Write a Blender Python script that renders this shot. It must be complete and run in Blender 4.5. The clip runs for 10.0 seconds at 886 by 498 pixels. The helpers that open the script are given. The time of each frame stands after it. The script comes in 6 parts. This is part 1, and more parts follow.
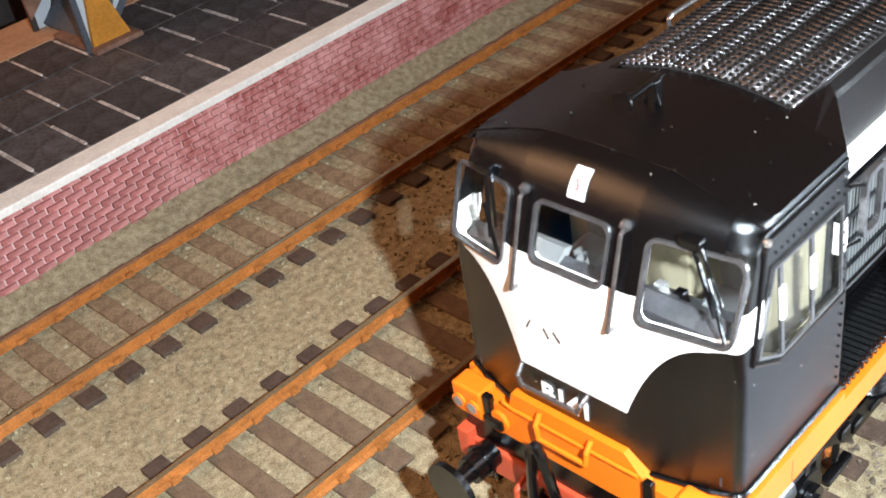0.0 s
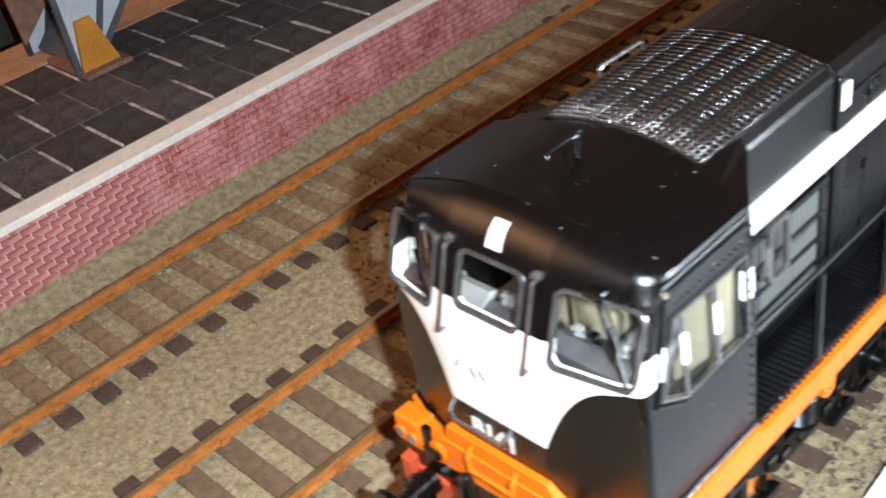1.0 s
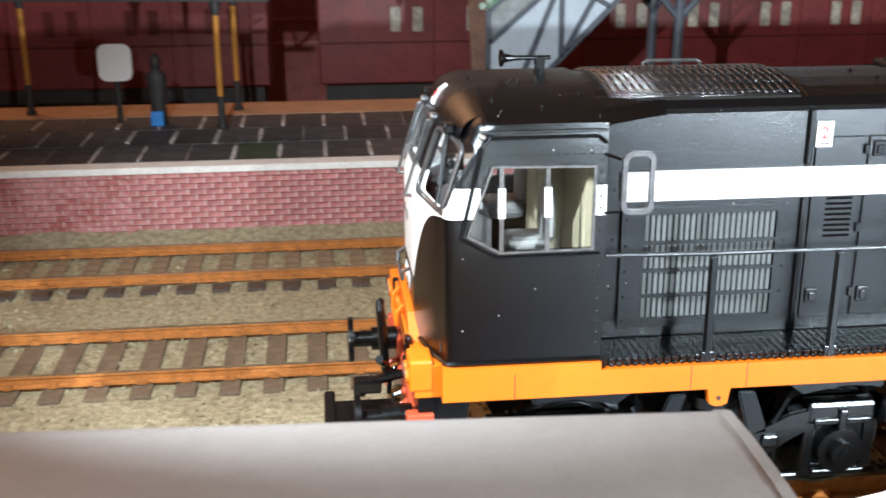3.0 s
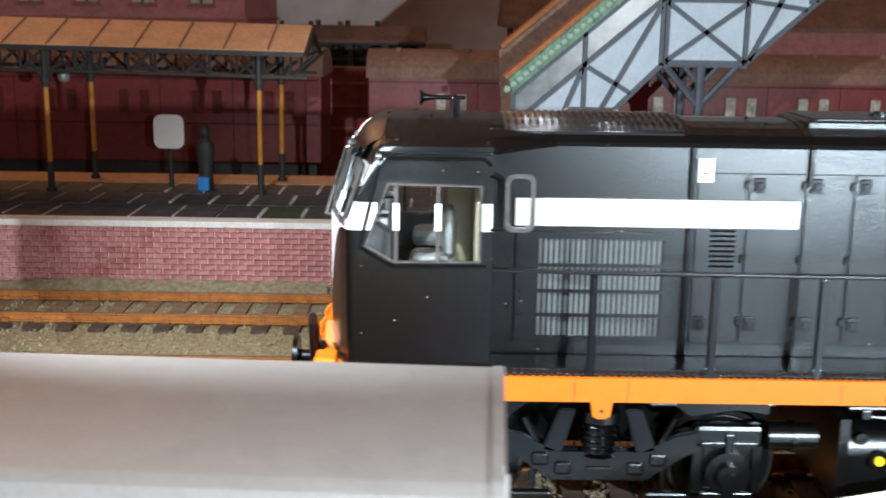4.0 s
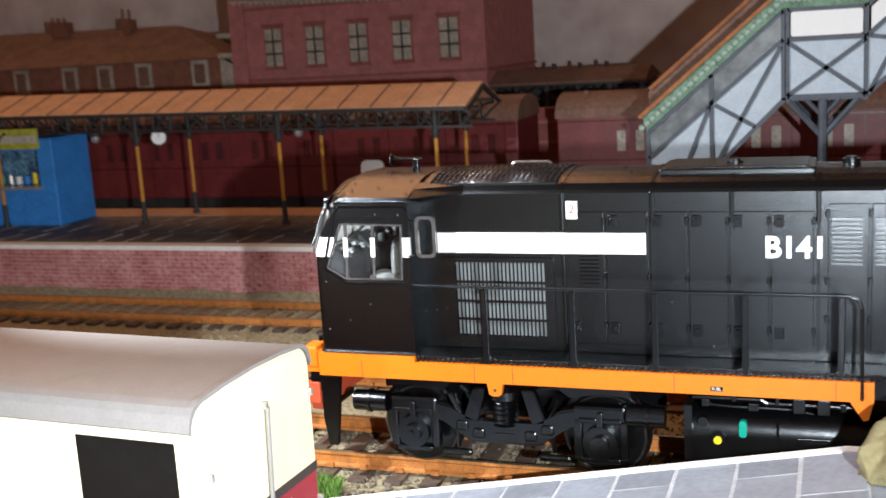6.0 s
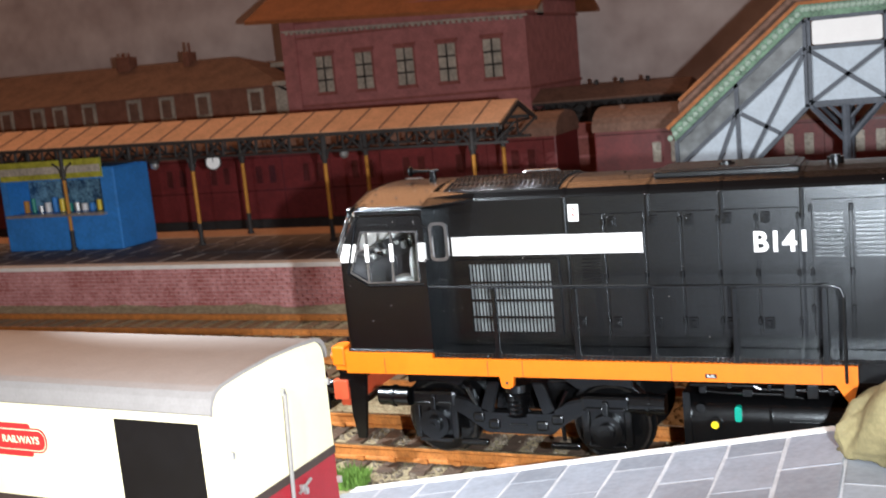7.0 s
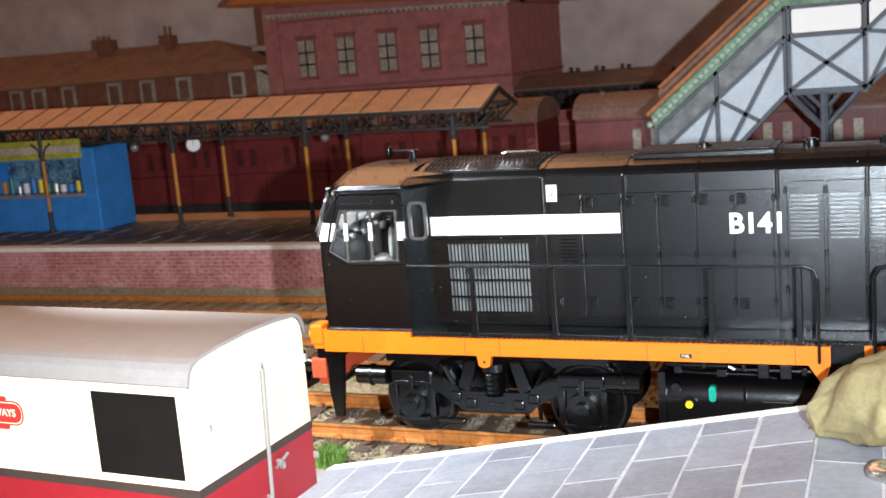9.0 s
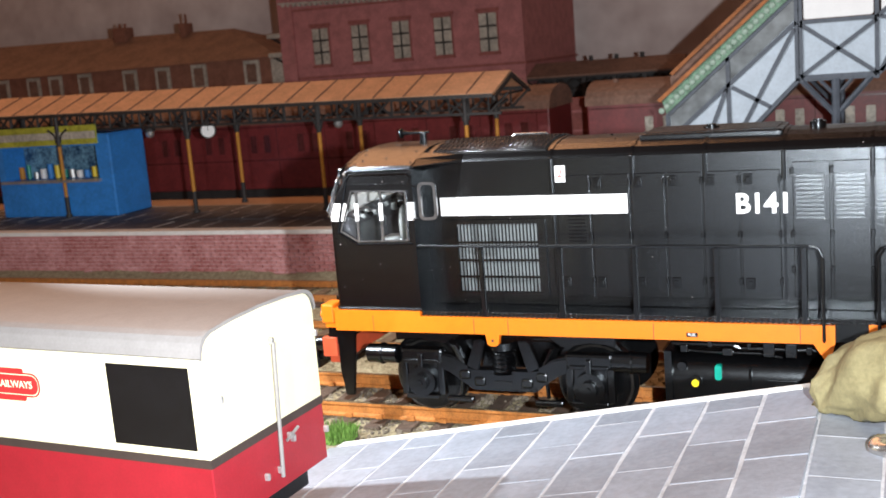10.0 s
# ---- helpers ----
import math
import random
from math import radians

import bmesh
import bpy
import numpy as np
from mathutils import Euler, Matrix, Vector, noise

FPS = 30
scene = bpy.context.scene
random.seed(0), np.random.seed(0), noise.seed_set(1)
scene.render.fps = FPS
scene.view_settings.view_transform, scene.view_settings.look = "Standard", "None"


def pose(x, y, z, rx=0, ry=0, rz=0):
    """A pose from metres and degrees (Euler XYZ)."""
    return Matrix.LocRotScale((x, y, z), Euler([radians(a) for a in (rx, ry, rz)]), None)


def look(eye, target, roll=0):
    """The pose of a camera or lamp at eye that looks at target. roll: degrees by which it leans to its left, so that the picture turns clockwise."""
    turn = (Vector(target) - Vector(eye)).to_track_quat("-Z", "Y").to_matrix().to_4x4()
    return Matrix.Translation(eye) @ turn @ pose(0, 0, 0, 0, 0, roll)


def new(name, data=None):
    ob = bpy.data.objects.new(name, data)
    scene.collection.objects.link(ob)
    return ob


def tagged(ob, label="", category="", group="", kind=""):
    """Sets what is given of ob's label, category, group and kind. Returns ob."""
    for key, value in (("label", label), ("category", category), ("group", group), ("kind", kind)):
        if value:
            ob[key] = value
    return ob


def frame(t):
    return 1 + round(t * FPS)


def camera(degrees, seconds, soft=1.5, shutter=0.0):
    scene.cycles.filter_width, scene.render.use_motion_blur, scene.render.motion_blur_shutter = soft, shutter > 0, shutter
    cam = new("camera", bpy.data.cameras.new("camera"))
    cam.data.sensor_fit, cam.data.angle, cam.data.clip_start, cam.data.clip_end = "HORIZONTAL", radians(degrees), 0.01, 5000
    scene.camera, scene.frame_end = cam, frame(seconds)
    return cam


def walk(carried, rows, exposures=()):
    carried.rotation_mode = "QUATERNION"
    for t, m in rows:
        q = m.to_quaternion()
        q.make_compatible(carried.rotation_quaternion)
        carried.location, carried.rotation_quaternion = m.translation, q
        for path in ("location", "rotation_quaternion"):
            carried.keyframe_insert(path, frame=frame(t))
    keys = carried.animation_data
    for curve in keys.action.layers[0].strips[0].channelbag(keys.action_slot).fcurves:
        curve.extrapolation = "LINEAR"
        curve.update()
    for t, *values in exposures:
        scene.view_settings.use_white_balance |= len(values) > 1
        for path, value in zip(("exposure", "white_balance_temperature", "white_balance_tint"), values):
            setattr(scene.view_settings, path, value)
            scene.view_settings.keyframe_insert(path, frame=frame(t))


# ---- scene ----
cam = camera(44.0, 10.0, shutter=0.6)
PATH = [
    (0, (0.05515, -0.00456, 0.09867), (0.16101, 0.12069, -0.01582), -10.27),
    (0.5, (0.05461, -0.00616, 0.09978), (0.15971, 0.12056, -0.01378), -10.91),
    (1, (0.05962, -0.01265, 0.10408), (0.16315, 0.11503, -0.00985), -10.76),
    (1.5, (0.06866, -0.03037, 0.10010), (0.16210, 0.11070, -0.00652), -10.45),
    (2, (0.08412, -0.05357, 0.09133), (0.15858, 0.10758, -0.00079), -5.97),
    (2.5, (0.09149, -0.07025, 0.08041), (0.13758, 0.11117, 0.00995), -0.42),
    (2.7, (0.09529, -0.07308, 0.07553), (0.12967, 0.11231, 0.00883), -0.04),
    (3.8, (0.11403, -0.08989, 0.06908), (0.11862, 0.10423, 0.02116), 0.33),
    (4, (0.12205, -0.09375, 0.06523), (0.12295, 0.10157, 0.02221), 0.88),
    (4.5, (0.12817, -0.10343, 0.06745), (0.11362, 0.09169, 0.02602), -0.62),
    (5, (0.15229, -0.10866, 0.07229), (0.11199, 0.08295, 0.03152), -2.52),
    (5.5, (0.17471, -0.12237, 0.07715), (0.11592, 0.06384, 0.03394), -3.17),
    (5.7, (0.18193, -0.12535, 0.07456), (0.12052, 0.06035, 0.03280), -3.00),
    (6.8, (0.20640, -0.14098, 0.07442), (0.12614, 0.03967, 0.04400), -5.66),
    (7, (0.20565, -0.14002, 0.07319), (0.12677, 0.04078, 0.04018), -5.49),
    (7.5, (0.20569, -0.14056, 0.07259), (0.12770, 0.04040, 0.03837), -5.10),
    (8, (0.20589, -0.14045, 0.07276), (0.12888, 0.04092, 0.03854), -5.14),
    (8.5, (0.20653, -0.14078, 0.07225), (0.12974, 0.04067, 0.03792), -5.05),
    (9, (0.20629, -0.14092, 0.07150), (0.13058, 0.04083, 0.03639), -4.76),
    (9.5, (0.20700, -0.14360, 0.07108), (0.13058, 0.03779, 0.03562), -4.63),
    (10, (0.20800, -0.14305, 0.06988), (0.12979, 0.03738, 0.03345), -4.70),
]
EXPOSURES = [(0.0, 1.66, 6300, 7), (0.5, 1.66, 6300, 7), (1.0, 1.45, 6350, 8), (1.5, 1.2, 6350, 8), (2.0, 1.06, 6300, 7), (2.5, 1.2, 6250, 6), (2.7, 1.3, 6250, 6), (3.8, 1.2, 6100, 4),
             (4.0, 1.13, 6150, 4), (4.5, 0.88, 6250, 6), (5.0, 0.66, 6100, 4), (5.5, 0.85, 6350, 8), (6.8, 1.12, 6500, 10), (8.5, 1.18, 6500, 10), (10.0, 1.2, 6500, 10)]
walk(cam, [(t, look(eye, target, roll)) for t, eye, target, roll in PATH], EXPOSURES)
cam.data.dof.use_dof = True
cam.data.dof.focus_distance = 0.145
cam.data.dof.aperture_fstop = 105.0

# ---- light: a phone torch beside the lens, and a dim warm room lamp overhead ----
world = bpy.data.worlds.new("room")
world.use_nodes = True
world.node_tree.nodes["Background"].inputs[0].default_value = (1.0, 0.5, 0.3, 1)
world.node_tree.nodes["Background"].inputs[1].default_value = 0.045
scene.world = world


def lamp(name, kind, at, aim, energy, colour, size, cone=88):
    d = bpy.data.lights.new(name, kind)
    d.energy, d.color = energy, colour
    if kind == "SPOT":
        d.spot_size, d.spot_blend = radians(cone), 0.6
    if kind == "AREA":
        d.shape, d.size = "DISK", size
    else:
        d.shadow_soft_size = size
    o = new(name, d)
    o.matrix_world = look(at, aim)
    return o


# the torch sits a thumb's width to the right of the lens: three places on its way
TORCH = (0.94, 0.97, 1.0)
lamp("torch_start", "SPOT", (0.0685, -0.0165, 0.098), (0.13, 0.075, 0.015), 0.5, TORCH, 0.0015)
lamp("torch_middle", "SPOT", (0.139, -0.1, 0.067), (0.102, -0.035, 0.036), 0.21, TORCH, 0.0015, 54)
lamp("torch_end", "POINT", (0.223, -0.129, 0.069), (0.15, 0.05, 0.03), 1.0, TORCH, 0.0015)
lamp("room_lamp", "AREA", (-0.65, 0.95, 0.85), (0.1, 0.1, 0), 4.6, (1.0, 0.47, 0.22), 1.2)

MM = 0.001


# ---- materials ----
def mat(name, colour, rough=0.6, metal=0.0, var=0.15, scale=300.0, bump=0.1, second=None, spec=0.5, coat=0.0, mix_at=0.5):
    m = bpy.data.materials.new(name)
    m.use_nodes = True
    nt = m.node_tree
    b = nt.nodes["Principled BSDF"]
    b.inputs["Roughness"].default_value, b.inputs["Metallic"].default_value = rough, metal
    b.inputs["Specular IOR Level"].default_value = spec
    b.inputs["Coat Weight"].default_value = coat
    tc = nt.nodes.new("ShaderNodeTexCoord")
    n1 = nt.nodes.new("ShaderNodeTexNoise")
    n1.inputs["Scale"].default_value, n1.inputs["Detail"].default_value = scale, 4
    n2 = nt.nodes.new("ShaderNodeTexNoise")
    n2.inputs["Scale"].default_value, n2.inputs["Detail"].default_value = scale * 6, 3
    for n in (n1, n2):
        nt.links.new(tc.outputs["Object"], n.inputs["Vector"])
    add = nt.nodes.new("ShaderNodeMath")
    add.operation = "MULTIPLY_ADD"
    add.inputs[1].default_value, add.inputs[2].default_value = 0.5, 0.0
    nt.links.new(n2.outputs["Fac"], add.inputs[0])
    sm = nt.nodes.new("ShaderNodeMath")
    sm.operation = "MULTIPLY_ADD"
    sm.inputs[1].default_value = 0.5
    nt.links.new(n1.outputs["Fac"], sm.inputs[0])
    nt.links.new(add.outputs[0], sm.inputs[2])
    ramp = nt.nodes.new("ShaderNodeValToRGB")
    lo = [c * (1 - var) for c in colour] if second is None else list(second)
    hi = [min(1, c * (1 + var)) for c in colour]
    ramp.color_ramp.elements[0].position, ramp.color_ramp.elements[1].position = mix_at - 0.12, mix_at + 0.12
    ramp.color_ramp.elements[0].color = (*lo, 1)
    ramp.color_ramp.elements[1].color = (*hi, 1)
    nt.links.new(sm.outputs[0], ramp.inputs[0])
    nt.links.new(ramp.outputs[0], b.inputs["Base Color"])
    if bump:
        bp = nt.nodes.new("ShaderNodeBump")
        bp.inputs["Strength"].default_value, bp.inputs["Distance"].default_value = bump, 0.0005
        nt.links.new(sm.outputs[0], bp.inputs["Height"])
        nt.links.new(bp.outputs[0], b.inputs["Normal"])
    return m



def dust_and_glints(m):
    """Adds sparse pale flecks: dust on dark paint, painted glints on ballast."""
    nt = m.node_tree
    p = nt.nodes["Principled BSDF"]
    base = p.inputs["Base Color"].links[0].from_socket
    tc = nt.nodes.new("ShaderNodeTexCoord")
    vo = nt.nodes.new("ShaderNodeTexVoronoi")
    vo.inputs["Scale"].default_value = 520
    nt.links.new(tc.outputs["Object"], vo.inputs["Vector"])
    sep = nt.nodes.new("ShaderNodeSeparateColor")
    nt.links.new(vo.outputs["Color"], sep.inputs[0])
    small = nt.nodes.new("ShaderNodeMath")
    small.operation = "LESS_THAN"
    small.inputs[1].default_value = 0.04
    nt.links.new(vo.outputs["Distance"], small.inputs[0])
    few = nt.nodes.new("ShaderNodeMath")
    few.operation = "GREATER_THAN"
    few.inputs[1].default_value = 0.6
    nt.links.new(sep.outputs[0], few.inputs[0])
    both = nt.nodes.new("ShaderNodeMath")
    both.operation = "MULTIPLY"
    nt.links.new(small.outputs[0], both.inputs[0])
    nt.links.new(few.outputs[0], both.inputs[1])
    mix = nt.nodes.new("ShaderNodeMix")
    mix.data_type = "RGBA"
    nt.links.new(both.outputs[0], mix.inputs[0])
    nt.links.new(base, mix.inputs[6])
    mix.inputs[7].default_value = (0.45, 0.43, 0.4, 1)
    nt.links.new(mix.outputs[2], p.inputs["Base Color"])
    return m


BLACK = dust_and_glints(mat("black_paint", (0.0012, 0.0012, 0.0015), 0.25, var=0.25, scale=2200, bump=0.15, spec=0.84))
BLACKM = mat("black_plastic", (0.002, 0.002, 0.0023), 0.24, var=0.3, scale=1000, bump=0.1, spec=0.65)
for m in (BLACK, BLACKM):
    m.node_tree.nodes["Principled BSDF"].inputs["Specular Tint"].default_value = (0.84, 0.93, 1.0, 1)
ORANGE = mat("orange_paint", (0.74, 0.17, 0.006), 0.42, var=0.05, scale=600, bump=0.05)
WHITE = mat("white_paint", (0.85, 0.85, 0.84), 0.45, var=0.03, scale=500, bump=0.03)
RED = mat("red_paint", (0.5, 0.075, 0.03), 0.45, var=0.1, scale=500)
# the pale flecks on this ballast are glints painted onto the grains
BALLAST = dust_and_glints(mat("fine_ballast", (0.41, 0.36, 0.235), 0.9, var=0.25, scale=800, bump=0.9, second=(0.22, 0.18, 0.105)))
DARKBALLAST = mat("grey_ballast", (0.2, 0.17, 0.13), 0.95, var=0.35, scale=300, bump=0.9, second=(0.07, 0.055, 0.04))
SLEEPWORN = mat("worn_sleeper", (0.1, 0.07, 0.052), 0.78, var=0.35, scale=650, bump=0.4)
SLEEPBARE = mat("bare_sleeper", (0.075, 0.052, 0.04), 0.75, var=0.35, scale=600, bump=0.4)
SLEEPER = mat("sleeper_plastic", (0.16, 0.115, 0.075), 0.8, var=0.3, scale=700, bump=0.4)
RUST = mat("rusty_rail_side", (0.43, 0.16, 0.035), 0.7, var=0.3, scale=500, bump=0.2)
RAILTOP = mat("worn_rail_head", (0.42, 0.34, 0.21), 0.25, 0.7, var=0.25, scale=400, bump=0.1)
BRICKPINK = mat("pink_brick", (0.55, 0.27, 0.27), 0.85, var=0.2, scale=110, bump=0.3, second=(0.36, 0.1, 0.09))
MORTAR = mat("pale_mortar", (0.72, 0.53, 0.53), 0.9, var=0.2, scale=300)
COPING = mat("white_platform_edge", (0.86, 0.85, 0.82), 0.7, var=0.1, scale=300)
SLABDARK = mat("dark_paving", (0.07, 0.068, 0.076), 0.65, var=0.35, scale=250, bump=0.3, second=(0.035, 0.03, 0.03))
SLABGREY = mat("grey_paving", (0.29, 0.32, 0.375), 0.45, var=0.13, scale=150, bump=0.25)
JOINT = mat("pale_joint", (0.52, 0.53, 0.56), 0.8, var=0.15, scale=300)
CREAM = mat("cream_paint", (0.85, 0.79, 0.53), 0.4, var=0.02, scale=300, bump=0.03)
CRIMSON = mat("crimson_paint", (0.32, 0.015, 0.025), 0.35, var=0.08, scale=400, bump=0.04)
ROOFGREY = mat("grey_roof_plastic", (0.235, 0.225, 0.22), 0.5, var=0.06, scale=400, bump=0.06)
PRINTED = mat("sky_paper", (0.95, 0.87, 0.84), 0.8, var=0.05, scale=7, bump=0.0, second=(0.62, 0.52, 0.5))
BRICKRED = mat("red_brick", (0.33, 0.11, 0.095), 0.85, var=0.25, scale=200, bump=0.2)
TIMBER = mat("canopy_roof", (0.68, 0.38, 0.22), 0.7, var=0.15, scale=150, bump=0.15)
BLUE = mat("blue_kiosk_paint", (0.035, 0.24, 0.68), 0.55, var=0.15, scale=150)
OCHRE = mat("ochre_post_paint", (0.55, 0.24, 0.03), 0.6, var=0.15, scale=300)
IRON = mat("dark_iron", (0.03, 0.028, 0.028), 0.6, var=0.3, scale=300)
BRIDGEGREY = mat("pale_blue_grey_bridge", (0.48, 0.56, 0.64), 0.6, var=0.08, scale=250)
COACHRED = mat("maroon_coach", (0.175, 0.026, 0.028), 0.45, var=0.2, scale=120)
def uneven(m, amount):
    """Lets each piece of a paving differ a little in tone."""
    nt = m.node_tree
    p = nt.nodes["Principled BSDF"]
    base = p.inputs["Base Color"].links[0].from_socket
    info = nt.nodes.new("ShaderNodeObjectInfo")
    span = nt.nodes.new("ShaderNodeMapRange")
    span.inputs["To Min"].default_value, span.inputs["To Max"].default_value = 1 - amount, 1 + amount
    nt.links.new(info.outputs["Random"], span.inputs["Value"])
    mul = nt.nodes.new("ShaderNodeVectorMath")
    mul.operation = "SCALE"
    nt.links.new(base, mul.inputs[0])
    nt.links.new(span.outputs[0], mul.inputs["Scale"])
    nt.links.new(mul.outputs[0], p.inputs["Base Color"])
    return m


uneven(SLABGREY, 0.16)
uneven(SLABDARK, 0.3)
uneven(BRICKPINK, 0.12)
OLIVE = mat("olive_coat", (0.27, 0.235, 0.12), 0.65, var=0.15, scale=250, bump=0.3)


# ---- builders, in millimetres ----
TURNED = ("brake_cylinder", "buffer", "buffer_head", "housing", "cover", "wheel", "coil_spring", "roof_fitting", "horn", "roof_fan", "filler_cap", "pipe", "tyre_rim", "handrail")


def mesh_of(name, bm, material, smooth=False):
    me = bpy.data.meshes.new(name)
    bmesh.ops.recalc_face_normals(bm, faces=bm.faces)
    bm.to_mesh(me)
    bm.free()
    me.transform(Matrix.Scale(MM, 4))
    me.materials.append(material)
    if smooth or name in TURNED:
        me.polygons.foreach_set("use_smooth", [True] * len(me.polygons))
    if name in TURNED:
        me.set_sharp_from_angle(angle=radians(32))
    me.update()
    return me


BASE = {}


def part(name, bm, material, parent=None, label="", smooth=False):
    """One mesh, modelled in the place's millimetres, under a thing or a part."""
    at = BASE.get(parent, (0, 0, 0))
    bmesh.ops.translate(bm, verts=bm.verts[:], vec=[-c for c in at])
    o = new(name, mesh_of(name, bm, material, smooth))
    if parent is not None:
        o.parent = parent
    BASE[o] = at
    return tagged(o, label) if label else o


def thing(name, at, label, category, group="", kind=""):
    """An empty at the base of a thing."""
    o = new(name)
    o.location = [c * MM for c in at]
    o.empty_display_size = 0.005
    BASE[o] = at
    return tagged(o, label, category, group, kind)


def solid(name, at, bm, material, label, category, group="", kind="", smooth=False):
    """A thing that is one mesh."""
    bmesh.ops.translate(bm, verts=bm.verts[:], vec=[-c for c in at])
    o = new(name, mesh_of(name, bm, material, smooth))
    o.location = [c * MM for c in at]
    BASE[o] = at
    return tagged(o, label, category, group, kind)


def shared(name, mesh, parent, at):
    """A piece on a shared mesh, at a place in millimetres."""
    o = new(name, mesh)
    o.parent = parent
    o.location = [(c - d) * MM for c, d in zip(at, BASE.get(parent, (0, 0, 0)))]
    return o


def box(bm, x0, x1, y0, y1, z0, z1, bevel=0.0):
    g = bmesh.new()
    bmesh.ops.create_cube(g, size=1)
    for v in g.verts:
        v.co = ((x0 + x1) / 2 + v.co.x * (x1 - x0), (y0 + y1) / 2 + v.co.y * (y1 - y0), (z0 + z1) / 2 + v.co.z * (z1 - z0))
    if bevel:
        bmesh.ops.bevel(g, geom=g.edges[:], offset=bevel, segments=2, affect="EDGES", profile=0.5)
    merge(bm, g)
    return bm


def merge(bm, g):
    m = {v: bm.verts.new(v.co) for v in g.verts}
    for f in g.faces:
        try:
            bm.faces.new([m[v] for v in f.verts])
        except ValueError:
            pass
    g.free()


def worn(bm, r):
    """Rounds every edge a little."""
    bmesh.ops.bevel(bm, geom=bm.edges[:], offset=r, segments=2, affect="EDGES", clamp_overlap=True)
    return bm


def prism(bm, outline, axis, a, b):
    """An outline (two coordinates) drawn out along an axis from a to b."""
    def at(p, q):
        return {"x": (q, p[0], p[1]), "y": (p[0], q, p[1]), "z": (p[0], p[1], q)}[axis]
    lo = [bm.verts.new(at(p, a)) for p in outline]
    hi = [bm.verts.new(at(p, b)) for p in outline]
    n = len(outline)
    bm.faces.new(lo)
    bm.faces.new(hi[::-1])
    for i in range(n):
        bm.faces.new((lo[i], lo[(i + 1) % n], hi[(i + 1) % n], hi[i]))
    return bm


def rod(bm, p, q, r, n=8):
    p, q = Vector(p), Vector(q)
    d = (q - p).normalized()
    u = d.orthogonal().normalized()
    w = d.cross(u)
    ring = [[bm.verts.new(c + r * (math.cos(2 * math.pi * i / n) * u + math.sin(2 * math.pi * i / n) * w)) for i in range(n)] for c in (p, q)]
    for i in range(n):
        bm.faces.new((ring[0][i], ring[0][(i + 1) % n], ring[1][(i + 1) % n], ring[1][i]))
    bm.faces.new(ring[0])
    bm.faces.new(ring[1][::-1])
    return bm


def B(*args, **kw):
    return box(bmesh.new(), *args, **kw)


def pane(name, bm, material, parent, label=""):
    o = part(name, bm, material, parent, label)
    o.visible_shadow = False
    return o


def loft(bm, rings, cap=True):
    rows = [[bm.verts.new(p) for p in r] for r in rings]
    n = len(rows[0])
    for a, b in zip(rows, rows[1:]):
        for i in range(n):
            bm.faces.new((a[i], a[(i + 1) % n], b[(i + 1) % n], b[i]))
    if cap:
        bm.faces.new(rows[0][::-1])
        bm.faces.new(rows[-1])
    return bm


def rounded(x0, x1, z0, z1, r, n=4):
    """A rectangle with round corners, as an outline."""
    out = []
    for cx, cz, a in ((x1 - r, z1 - r, 0), (x0 + r, z1 - r, 90), (x0 + r, z0 + r, 180), (x1 - r, z0 + r, 270)):
        for i in range(n + 1):
            t = radians(a + 90 * i / n)
            out.append((cx + r * math.cos(t), cz + r * math.sin(t)))
    return out


def tube_path(bm, pts, r, n=8):
    for p, q in zip(pts, pts[1:]):
        rod(bm, p, q, r, n)
    for p in pts[1:-1]:
        ball(bm, p, r, 6, 5)
    return bm


def ball(bm, c, r, u=10, v=8, squash=(1, 1, 1)):
    g = bmesh.new()
    bmesh.ops.create_uvsphere(g, u_segments=u, v_segments=v, radius=r)
    for w in g.verts:
        w.co = Vector([w.co[i] * squash[i] for i in range(3)]) + Vector(c)
    merge(bm, g)
    return bm


def ring_frame(bm, outline, inner, axis, a, b):
    """A flat frame between two outlines with the same number of points."""
    def at(p, q):
        return {"x": (q, p[0], p[1]), "y": (p[0], q, p[1])}[axis]
    L = [[bm.verts.new(at(p, q)) for p in o] for o, q in ((outline, a), (outline, b), (inner, b), (inner, a))]
    n = len(outline)
    for k in range(4):
        s, t = L[k], L[(k + 1) % 4]
        for i in range(n):
            bm.faces.new((s[i], s[(i + 1) % n], t[(i + 1) % n], t[i]))
    return bm


def cut(target, cutters):
    """Takes solid bmeshes out of a solid bmesh; gives a new bmesh."""
    def temp(bm):
        bmesh.ops.recalc_face_normals(bm, faces=bm.faces)
        me = bpy.data.meshes.new("cutting")
        bm.to_mesh(me)
        bm.free()
        return new("cutting", me)
    o = temp(target)
    tools = [temp(c) for c in cutters]
    for t in tools:
        m = o.modifiers.new("cut", "BOOLEAN")
        m.operation, m.object, m.solver = "DIFFERENCE", t, "EXACT"
    got = bpy.data.meshes.new_from_object(o.evaluated_get(bpy.context.evaluated_depsgraph_get()))
    out = bmesh.new()
    out.from_mesh(got)
    for x in [o, *tools]:
        me = x.data
        bpy.data.objects.remove(x)
        bpy.data.meshes.remove(me)
    bpy.data.meshes.remove(got)
    return out


